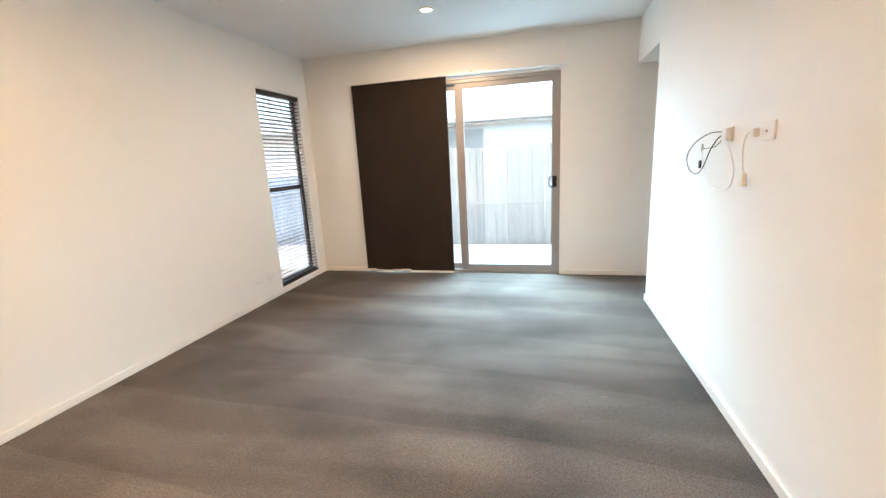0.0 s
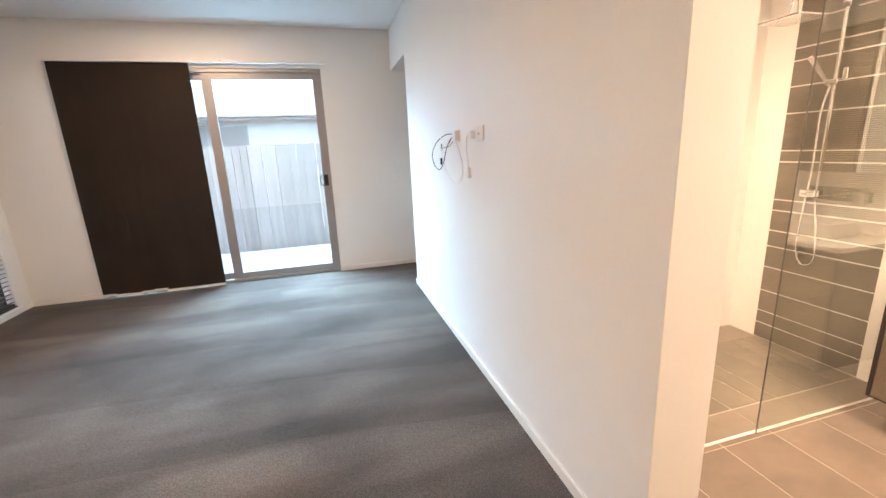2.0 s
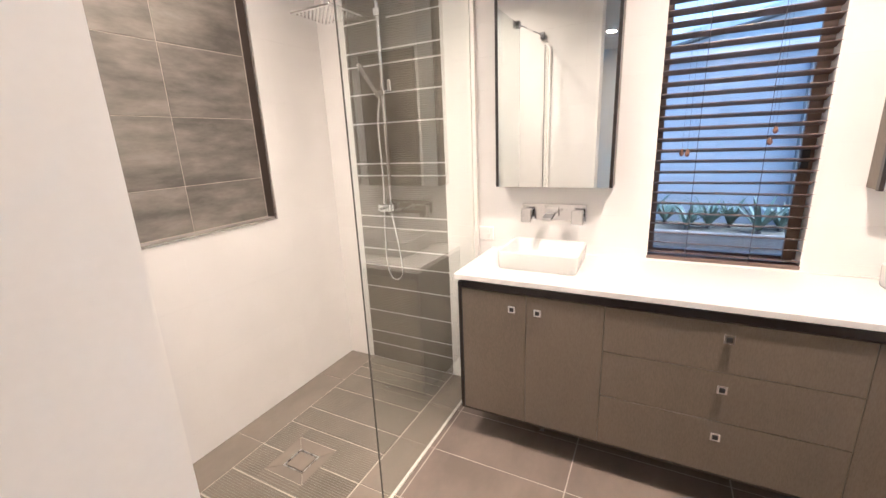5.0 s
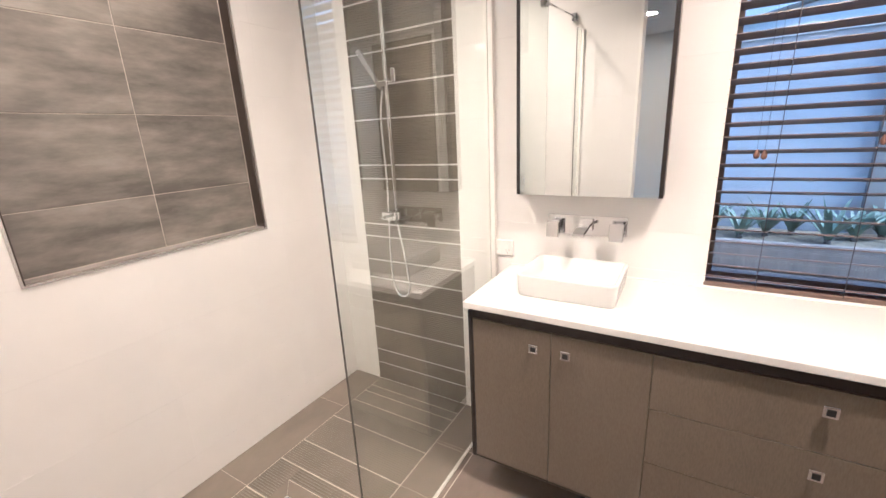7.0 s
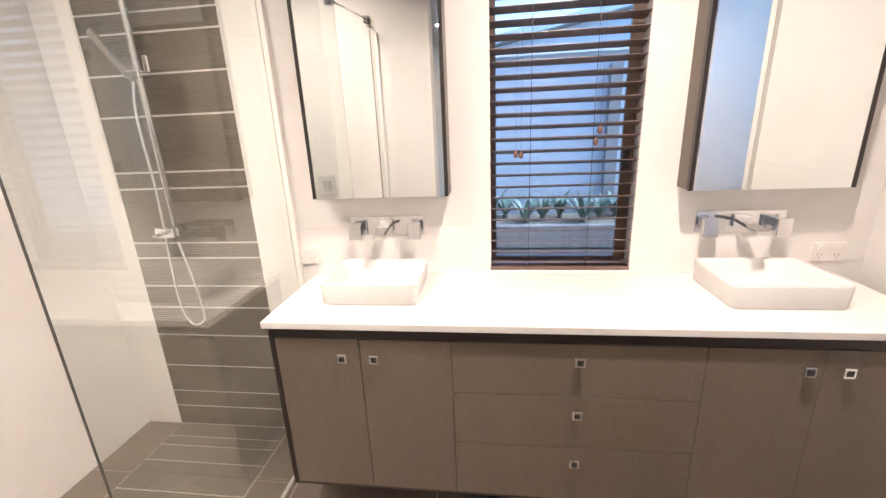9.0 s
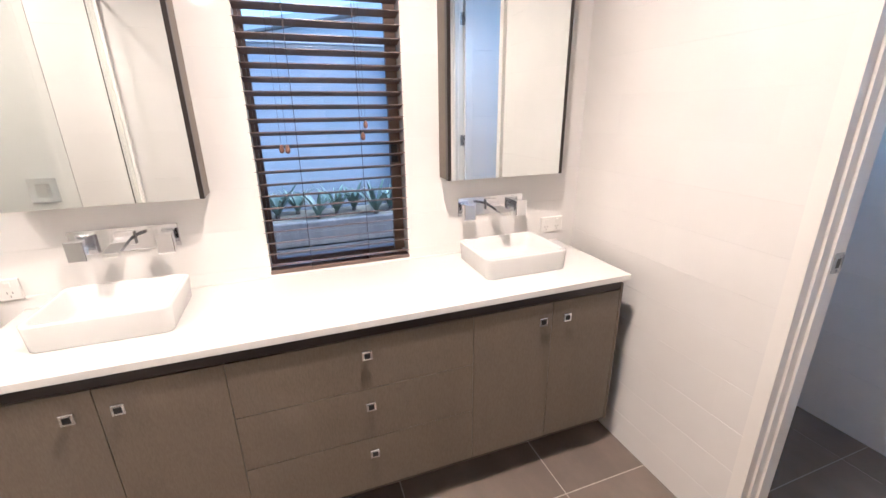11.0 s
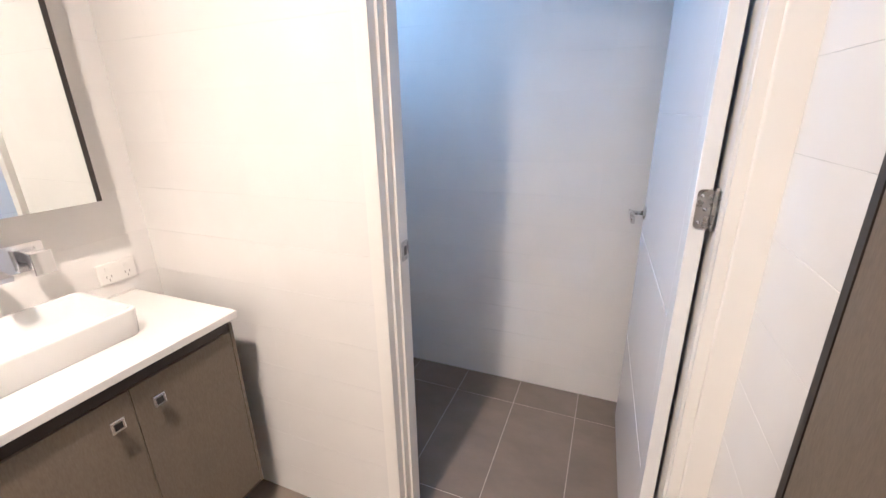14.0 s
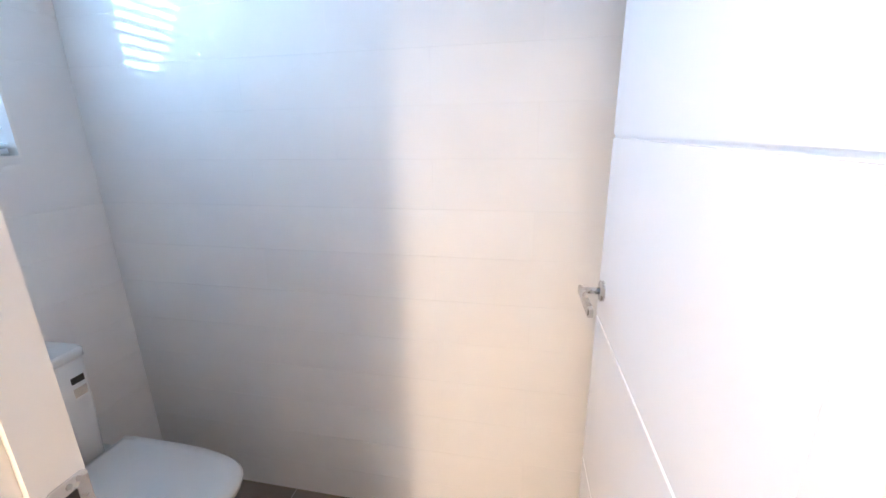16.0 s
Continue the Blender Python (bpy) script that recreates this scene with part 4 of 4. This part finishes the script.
# ---- toilet ----
def toilet():
    cy = -1.48
    t = thing("toilet", (2.45, cy, 0), "white close-coupled toilet with a closed lid", "toilet")

    def oval(z, x0, x1, hw, back=0.05):
        pts = []
        xm = x1 - back
        for k in range(25):
            a = radians(-90 + 180 * k / 24)
            c, s = math.cos(a), math.sin(a)
            e = 0.50
            pts.append((xm - (xm - x0) * abs(c) ** e, cy + hw * math.copysign(abs(s) ** e, s), z))
        return pts + [(x1, cy + hw * 0.98, z), (x1, cy - hw * 0.98, z)]

    part("pan", loft([oval(0, 2.34, 2.76, 0.125), oval(0.06, 2.33, 2.76, 0.13), oval(0.22, 2.28, 2.76, 0.155), oval(0.34, 2.12, 2.76, 0.174), oval(0.385, 2.105, 2.76, 0.181)]), PORCELAIN, t)
    part("seat", loft([oval(0.386, 2.10, 2.60, 0.184), oval(0.402, 2.098, 2.60, 0.186)]), PORCELAIN, t)
    part("lid", loft([oval(0.403, 2.085, 2.60, 0.188), oval(0.428, 2.080, 2.60, 0.191), oval(0.436, 2.088, 2.598, 0.185), oval(0.439, 2.12, 2.58, 0.16)]), PORCELAIN, t)
    rings = [[(x, y, z) for x, y in rounded_ring(2.70, cy, hx, hy, 0.03)] for hx, hy, z in ((0.088, 0.130, 0.385), (0.094, 0.138, 0.60), (0.096, 0.142, 0.775))]
    part("cistern", loft(rings), PORCELAIN, t)
    rings = [[(x, y, z) for x, y in rounded_ring(2.70, cy, hx, hy, 0.03)] for hx, hy, z in ((0.099, 0.146, 0.775), (0.099, 0.146, 0.797), (0.092, 0.139, 0.805))]
    part("cistern_lid", loft(rings), PORCELAIN, t)
    part("flush_button", add_box(bmesh.new(), 2.68, 2.72, cy - 0.03, cy + 0.03, 0.804, 0.811, bevel=0.003), CHROME, t)
    part("rating_label", boxes((2.6045, 2.6062, cy - 0.118, cy - 0.080, 0.70, 0.722)), BLACKPLASTIC, t, "small dark rating label")
    part("rating_label", boxes((2.6045, 2.6062, cy - 0.118, cy - 0.080, 0.655, 0.685)), ALUBRIGHT, t, "pale rating label")


toilet()


# ---- outside ----
structure("ground", boxes((-40, 40, -30, 60, -0.5, -0.26)), GROUND, "bare garden ground", "ground")
structure("patio", boxes((-6, 3.5, BN + 0.2, 6.95, -0.30, -0.045)), CONCRETE, "pale concrete path outside the sliding door", "paving")


def paling_fence(name, x0, y0, x1, y1, z0, z1, label, material=None):
    material = material or FENCE
    f = thing(name, (x0, y0, z0), label, "fence")
    d = Vector((x1 - x0, y1 - y0, 0))
    n = int(d.length / 0.10)
    ang = math.atan2(d.y, d.x)
    meshes = []
    for k in range(4):
        bm = add_box(bmesh.new(), 0.002, 0.104, -0.008, 0.008, 0, z1 - z0, bevel=0.002, seg=1)
        me = bpy.data.meshes.new("paling")
        bm.to_mesh(me)
        bm.free()
        me.materials.append(material)
        meshes.append(me)
    for k in range(n):
        p = d * (k / n)
        o = new("paling", meshes[k % 4])
        o.parent = f
        o.location = (p.x + random.uniform(-0.003, 0.003), p.y + (0.012 if k % 2 else 0.0), random.uniform(-0.012, 0.006))
        o.rotation_euler = (random.uniform(-0.006, 0.006), random.uniform(-0.008, 0.008), ang)
    q = d.normalized()
    for z in (z0 + 0.3, z1 - 0.3):
        bm = add_box(bmesh.new(), 0, d.length, 0.025, 0.065, z - 0.04, z + 0.04)
        bmesh.ops.transform(bm, matrix=Matrix.Translation((x0, y0, 0)) @ Matrix.Rotation(ang, 4, "Z"), verts=bm.verts)
        part("rail", bm, material, f)


paling_fence("paling_fence", -3.3, 7.0, 3.5, 7.0, -0.12, 1.58, "weathered grey timber paling fence beyond the path")
paling_fence("boundary_fence", -5.2, 9.4, -5.2, -2.0, -0.2, 1.25, "pale grey timber paling fence beside the house", PALEFENCE)
nb = thing("neighbour_house", (0, 10, -0.3), "pale rendered neighbouring house with a grey steel roof", "house")
part("wall", boxes((-9, 8, 9.6, 15, -0.3, 2.13)), RENDERWALL, nb)
part("gutter", add_box(bmesh.new(), -9.5, 8.5, 8.95, 9.08, 2.15, 2.26, bevel=0.02), ROOF, nb)
part("soffit", boxes((-9.4, 8.4, 9.08, 9.6, 2.13, 2.16)), RENDERWALL, nb)
part("roof", loft([[(-9.5, 9.0, 2.26), (8.5, 9.0, 2.26), (8.5, 15.5, 2.26), (-9.5, 15.5, 2.26)], [(-6.5, 12.1, 3.15), (5.5, 12.1, 3.15), (5.5, 12.4, 3.15), (-6.5, 12.4, 3.15)]], smooth=False), ROOF, nb)
nw = part("window", boxes((-2.75, -1.53, 9.575, 9.598, 1.0, 2.05)), ALU, nb, "grey aluminium window frame")
part("pane", boxes((-2.71, -1.57, 9.570, 9.574, 1.04, 2.01)), ROOF, nw, "dark window pane")
side = thing("garden_wall", (5.2, 0, -0.3), "blue-grey rendered boundary wall outside the bathroom", "wall")
part("panel", boxes((5.2, 5.4, -8, 8, -0.3, 2.0)), BLUEWALL, side)
part("capping", boxes((5.16, 5.44, -8, 8, 2.0, 2.06)), RENDERWALL, side)
part("post", boxes((5.12, 5.198, -0.69, -0.59, -0.3, 1.9)), ROOF, side)


sh = thing("side_house", (8.0, 0, -0.3), "blue-grey neighbouring house with a sloping roofline", "house")
part("wall", boxes((8.0, 12.0, -7.0, 5.0, -0.3, 1.95)), BLUEWALL, sh)
part("roof", loft([[(7.8, 5.3, 1.7), (7.8, -7.3, 4.22), (7.8, -7.3, 4.1), (7.8, 5.3, 1.58)], [(12.2, 5.3, 1.7), (12.2, -7.3, 4.22), (12.2, -7.3, 4.1), (12.2, 5.3, 1.58)]], smooth=False), BLUEWALL, sh)
part("gable", loft([[(x, 5.0, 1.62), (x, -7.0, 4.02), (x, -7.0, 1.95), (x, 4.0, 1.6)] for x in (8.002, 8.1)], smooth=False), BLUEWALL, sh)
bed = thing("garden_bed", (4.6, 0, -0.26), "raised garden bed held by pale timber sleepers", "garden bed")
part("soil", boxes((4.62, 5.12, -3.0, 3.0, -0.26, 0.58)), GROUND, bed)
for k in range(4):
    part("sleeper", add_box(bmesh.new(), 4.56, 4.615, -3.0, 3.0, -0.25 + k * 0.215, -0.045 + k * 0.215, bevel=0.012), FENCE, bed)


SOIL = 0.58


def shrub(x, y, h, n, seed):
    """A low tuft of strap leaves that arch out from a short crown."""
    rng = random.Random(seed)
    s = thing("garden_shrub", (x, y, SOIL), "low strappy green plant in the side garden", "plant", "side garden plants")
    crown, leaves = bmesh.new(), bmesh.new()
    add_tube(crown, [(x, y, SOIL - 0.01), (x, y, SOIL + 0.02), (x, y, SOIL + 0.05)], [0.022, 0.020, 0.010], 7)
    for k in range(n):
        a = rng.uniform(0, 6.28)
        out, up = rng.uniform(0.35, 0.75) * h, rng.uniform(0.7, 1.0) * h
        d, side = Vector((math.cos(a), math.sin(a), 0)), Vector((-math.sin(a), math.cos(a), 0))
        w = rng.uniform(0.011, 0.021)
        droop = rng.uniform(0.15, 0.5)
        rows = []
        for i in range(6):
            f = i / 5
            c = Vector((x, y, SOIL + 0.02)) + d * (out * f) + Vector((0, 0, up * (f - droop * f ** 3)))
            half = side * (w * (1 - f ** 2) + 0.0006)
            rows.append([leaves.verts.new(q) for q in (c - half, c + Vector((0, 0, -0.002)), c + half)])
        for r0, r1 in zip(rows, rows[1:]):
            for i in range(2):
                leaves.faces.new((r0[i], r0[i + 1], r1[i + 1], r1[i]))
    part("stem", crown, BARK, s)
    part("foliage", leaves, LEAF, s)


rng = random.Random(5)
for k in range(15):
    shrub(4.74 + 0.11 * (k % 3) + rng.uniform(-0.02, 0.02), 1.15 - 0.165 * k, rng.uniform(0.26, 0.40), 24, 11 + k)


# ---- tiles, each a piece of its own ----
TILE_MESHES = {}


def tile_mesh(w, h, t, material):
    """A tile lying in xy with its face up and a fine arris, its corner at the origin."""
    key = (round(w, 4), round(h, 4), t, material.name)
    if key not in TILE_MESHES:
        c = 0.0004 if material is WTILE else 0.0008
        e = 0.0001 if material is WTILE else c
        v = [(0, 0, 0), (w, 0, 0), (w, h, 0), (0, h, 0), (0, 0, t - c), (w, 0, t - c), (w, h, t - c), (0, h, t - c), (e, c, t), (w - e, c, t), (w - e, h - c, t), (e, h - c, t)]
        f = [(0, 1, 5, 4), (1, 2, 6, 5), (2, 3, 7, 6), (3, 0, 4, 7), (4, 5, 9, 8), (5, 6, 10, 9), (6, 7, 11, 10), (7, 4, 8, 11), (8, 9, 10, 11)]
        me = bpy.data.meshes.new("tile")
        me.from_pydata(v, [], f)
        me.materials.append(material)
        TILE_MESHES[key] = me
    return TILE_MESHES[key]


def ribbed_mesh(w, h, t, material, pitch=0.011):
    """A tile whose face carries fine ribs along its length w."""
    key = (round(w, 4), round(h, 4), t, material.name, "rib")
    if key not in TILE_MESHES:
        n = max(2, int(h / pitch))
        prof = [(0.0, 0.0), (0.0, t)]
        for k in range(n):
            a, b = h * k / n, h * (k + 1) / n
            prof += [(a + (b - a) * 0.25, t), (a + (b - a) * 0.4, t - 0.0016), (a + (b - a) * 0.85, t - 0.0016), (b, t)]
        prof += [(h, 0.0)]
        m = len(prof)
        v = [(x, y, z) for x in (0.0, w) for y, z in prof]
        f = [(k, k + 1, m + k + 1, m + k)[::-1] for k in range(m - 1)] + [tuple(range(m)), tuple(range(2 * m - 1, m - 1, -1))]
        me = bpy.data.meshes.new("ribbed_tile")
        me.from_pydata(v, [], f)
        me.materials.append(material)
        TILE_MESHES[key] = me
    return TILE_MESHES[key]


def basis(origin, u, v):
    u, v = Vector(u), Vector(v)
    n = u.cross(v)
    return Matrix.Translation(origin) @ Matrix((u, v, n)).transposed().to_4x4()


def lay(parent, frame_m, W, H, tw, th, gap, material, t=0.006, u0=0.0, v0=0.0, shift=0.0, holes=(), name="tile"):
    """Tiles over a W x H patch, cut at its edges and round its holes."""
    gu = 0.0 if material is WTILE else gap
    rows = range(int(math.floor(-v0 / th)) - 1, int((H - v0) / th) + 2)
    for r in rows:
        off = u0 + (shift * tw if r % 2 else 0.0)
        for c in range(int(math.floor(-off / tw)) - 1, int((W - off) / tw) + 2):
            rects = [(max(0, off + c * tw + gu / 2), min(W, off + (c + 1) * tw - gu / 2), max(0, v0 + r * th + gap / 2), min(H, v0 + (r + 1) * th - gap / 2))]
            for h in holes:
                out = []
                for a, b, p, q in rects:
                    if b <= h[0] or a >= h[1] or q <= h[2] or p >= h[3]:
                        out.append((a, b, p, q))
                        continue
                    if a < h[0]:
                        out.append((a, h[0], p, q))
                    if b > h[1]:
                        out.append((h[1], b, p, q))
                    m0, m1 = max(a, h[0]), min(b, h[1])
                    if p < h[2]:
                        out.append((m0, m1, p, h[2]))
                    if q > h[3]:
                        out.append((m0, m1, h[3], q))
                rects = out
            for a, b, p, q in rects:
                if b - a > 0.008 and q - p > 0.008:
                    o = new(name, tile_mesh(b - a, q - p, t, material))
                    o.parent = parent
                    o.matrix_basis = frame_m @ Matrix.Translation((a, p, 0))


OB = bpy.data.objects
FL = OB["floor_bathroom"]
# main floor: 300 x 600, long side along y
lay(FL, basis((ENT - 0.085, WCN - 0.09, -0.008), (1, 0, 0), (0, 1, 0)), VW - ENT + 0.085, 1.292 - WCN + 0.09, 0.302, 0.603, 0.005, FTILE, 0.008, u0=2.145 - (ENT - 0.085), v0=1.266 - (WCN - 0.09))
lay(FL, basis((0.95, WCS, -0.008), (1, 0, 0), (0, 1, 0)), WCE - 0.95, WCN - 0.09 - WCS, 0.302, 0.603, 0.0035, FTILE, 0.008, u0=1.571 - 0.95, v0=-1.750 - WCS)
# shower floor: smooth borders, ribbed field round a drain
YF0, YF1 = 1.462, 2.055
lay(FL, basis((ENT, YF1 + 0.002, -0.008), (1, 0, 0), (0, 1, 0)), VW - ENT, SN - YF1 - 0.002, 0.603, 0.30, 0.003, STILE, 0.008, u0=0.28)
lay(FL, basis((ENT, 1.309, -0.008), (1, 0, 0), (0, 1, 0)), VW - ENT, YF0 - 1.311, 0.603, 0.30, 0.003, STILE, 0.008, u0=0.28)
DX0, DX1, DY0, DY1 = 1.715, 1.935, 1.685, 1.915
stops = [ENT, 1.10, 1.25, 1.335, 1.50, 1.655, 1.825, 2.008, 2.142, 2.345, 2.505, 2.60, 2.66, VW]
for a, b in zip(stops, stops[1:]):
    cells = [(a, b, YF0, YF1)]
    if b > DX0 and a < DX1:
        cells = [(a, b, YF0, DY0), (a, b, DY1, YF1), (a, DX0, DY0, DY1), (DX1, b, DY0, DY1)]
    for u, w, p, q in cells:
        if w - u > 0.02:
            p, q = max(p, YF0 + 0.005), min(q, YF1 - 0.003)
            o = new("ribbed_tile", ribbed_mesh(q - p, w - u - 0.009, 0.008, RTILE))
            o.parent = FL
            o.matrix_basis = basis((w - 0.0045, p, -0.006), (0, 1, 0), (-1, 0, 0))
IN, DROP = 0.055, 0.007
outer = [(DX0, DY0), (DX1, DY0), (DX1, DY1), (DX0, DY1)]
inner = [(DX0 + IN, DY0 + IN), (DX1 - IN, DY0 + IN), (DX1 - IN, DY1 - IN), (DX0 + IN, DY1 - IN)]
for k in range(4):
    j = (k + 1) % 4
    corners = [(*outer[k], 0.0), (*outer[j], 0.0), (*inner[j], -DROP), (*inner[k], -DROP)]
    mid = Vector([sum(c[i] for c in corners) / 4 for i in range(3)])
    face = [mid + (Vector(c) - mid) * 0.985 for c in corners]
    me = bpy.data.meshes.new("drain_tile")
    me.from_pydata(face + [v - Vector((0, 0, 0.004)) for v in face], [], [(0, 1, 2, 3), (7, 6, 5, 4), (0, 4, 5, 1), (1, 5, 6, 2), (2, 6, 7, 3), (3, 7, 4, 0)])
    me.materials.append(STILE)
    new("drain_tile", me).parent = FL
dr = thing("floor_drain", (1.825, 1.80, -0.012), "square metal-edged tile insert floor drain", "drain")
X0, X1, Y0, Y1 = DX0 + IN, DX1 - IN, DY0 + IN, DY1 - IN
part("rim", boxes((X0, X1, Y0, Y0 + 0.005, -0.012, -DROP + 0.001), (X0, X1, Y1 - 0.005, Y1, -0.012, -DROP + 0.001), (X0, X0 + 0.005, Y0 + 0.005, Y1 - 0.005, -0.012, -DROP + 0.001), (X1 - 0.005, X1, Y0 + 0.005, Y1 - 0.005, -0.012, -DROP + 0.001)), SATIN, dr)
part("tile_insert", boxes((X0 + 0.011, X1 - 0.011, Y0 + 0.011, Y1 - 0.011, -0.012, -DROP)), STILE, dr)
part("slot", boxes((X0 + 0.005, X1 - 0.005, Y0 + 0.005, Y1 - 0.005, -0.0125, -0.0115)), REVEAL, dr)

# feature strip behind the shower rail
VWALL = OB["wall_vanity"]
FY0, FY1 = 1.458, 2.062
lines = [0.0, 0.112, 0.201, 0.349, 0.518, 0.664, 0.772, 0.908, 0.979, 1.223, 1.293, 1.52, 1.679, 1.828, 1.90, 2.05, 2.2, 2.31, 2.45, 2.6, CEIL]
for k, (p, q) in enumerate(zip(lines, lines[1:])):
    o = new("ribbed_tile", ribbed_mesh(FY1 - FY0 - 0.004, q - p - 0.008, 0.008, RTILE))
    o.parent = VWALL
    o.matrix_basis = basis((VW + 0.006, FY1 - 0.002, p + 0.004), (0, -1, 0), (0, 0, 1))
part("grout_bed", boxes((VW + 0.0026, VW + 0.008, FY0, FY1, 0, CEIL)), FGROUT, VWALL)

# white wall tiles
TW, TH, TG = 0.603, 0.1502, 0.0004
V0 = 1.489 % TH
lay(VWALL, basis((VW + 0.006, SN, 0), (0, -1, 0), (0, 0, 1)), SN - WCN, CEIL, TW, TH, TG, WTILE, u0=0.10, v0=V0, shift=0.5, holes=[(SN - 0.449, SN + 0.11, 0.846, 2.25), (SN - FY1, SN - FY0, 0, CEIL)])
lay(OB["wall_shower"], basis((ENT, SN + 0.006, 0), (1, 0, 0), (0, 0, 1)), VW - ENT, CEIL, TW, TH * 2, 0.0002, WTILE, u0=0.2, v0=V0, holes=[(1.405 - ENT, 2.268 - ENT, 1.04, 2.25)])
lay(OB["wall_toilet_north"], basis((VW, WCN - 0.006, 0), (-1, 0, 0), (0, 0, 1)), VW - 1.788, CEIL, TW, TH, TG, WTILE, u0=0.22, v0=V0, shift=0.5)
lay(OB["wall_toilet_south"], basis((WCE, WCS - 0.006, 0), (-1, 0, 0), (0, 0, 1)), WCE - 0.95, CEIL, TW, TH, 0.0003, WTILE, u0=0.33, v0=V0, shift=0.5)
lay(OB["wall_toilet_east"], basis((WCE + 0.006, WCN - 0.09, 0), (0, -1, 0), (0, 0, 1)), WCN - 0.09 - WCS, CEIL, TW, TH, 0.0003, WTILE, u0=0.1, v0=V0, shift=0.5, holes=[(1.12 + WCN - 0.09, 1.735 + WCN - 0.09, 1.36, 2.25)])
lay(OB["wall_entry"], basis((ENT - 0.006, WCN, 0), (0, 1, 0), (0, 0, 1)), -0.635 - WCN, CEIL, TW, TH, TG, WTILE, u0=0.0, v0=V0, shift=0.5)
lay(OB["wall_east"], basis((ENT - 0.012, JY, 0), (0, 1, 0), (0, 0, 1)), SN - JY, CEIL, TW, TH * 2, 0.0002, WTILE, t=0.010, u0=0.1, v0=V0)

# niche
NB = OB["niche_back"]
NX0, NX1, NZ0, NZ1, NY = 1.405, 2.268, 1.04, 2.25, SN + 0.064
lay(NB, basis((NX0, NY, NZ0), (1, 0, 0), (0, 0, 1)), NX1 - NX0, NZ1 - NZ0, 0.603, 0.297, 0.003, NTILE, u0=1.850 - NX0, v0=1.258 - NZ0)
# sides and top take a much darker colour than the ledge and back
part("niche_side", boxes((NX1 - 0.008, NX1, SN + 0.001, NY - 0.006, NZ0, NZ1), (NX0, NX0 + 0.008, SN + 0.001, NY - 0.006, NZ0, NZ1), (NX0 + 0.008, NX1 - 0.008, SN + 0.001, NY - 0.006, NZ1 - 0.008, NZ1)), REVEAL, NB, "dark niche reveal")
part("niche_ledge", boxes((NX0 + 0.008, NX1 - 0.008, SN + 0.001, NY - 0.006, NZ0, NZ0 + 0.008)), NTILE, NB, "grey tiled niche ledge")
part("grout_line", boxes((NX1 - 0.0105, NX1 - 0.008, NY - 0.009, NY - 0.006, NZ0 + 0.0105, NZ1 - 0.008), (NX0 + 0.008, NX1 - 0.008, NY - 0.009, NY - 0.006, NZ0 + 0.008, NZ0 + 0.0105)), FGROUT, NB, "pale grout line")
part("niche_trim", boxes((NX1 - 0.003, NX1 + 0.005, SN - 0.004, SN + 0.002, NZ0 - 0.005, NZ1), (NX0 - 0.005, NX0 + 0.003, SN - 0.004, SN + 0.002, NZ0 - 0.005, NZ1), (NX0 + 0.003, NX1 - 0.003, SN - 0.004, SN + 0.002, NZ0 - 0.005, NZ0 + 0.003)), ALUBRIGHT, NB, "slim bright metal edge trim")
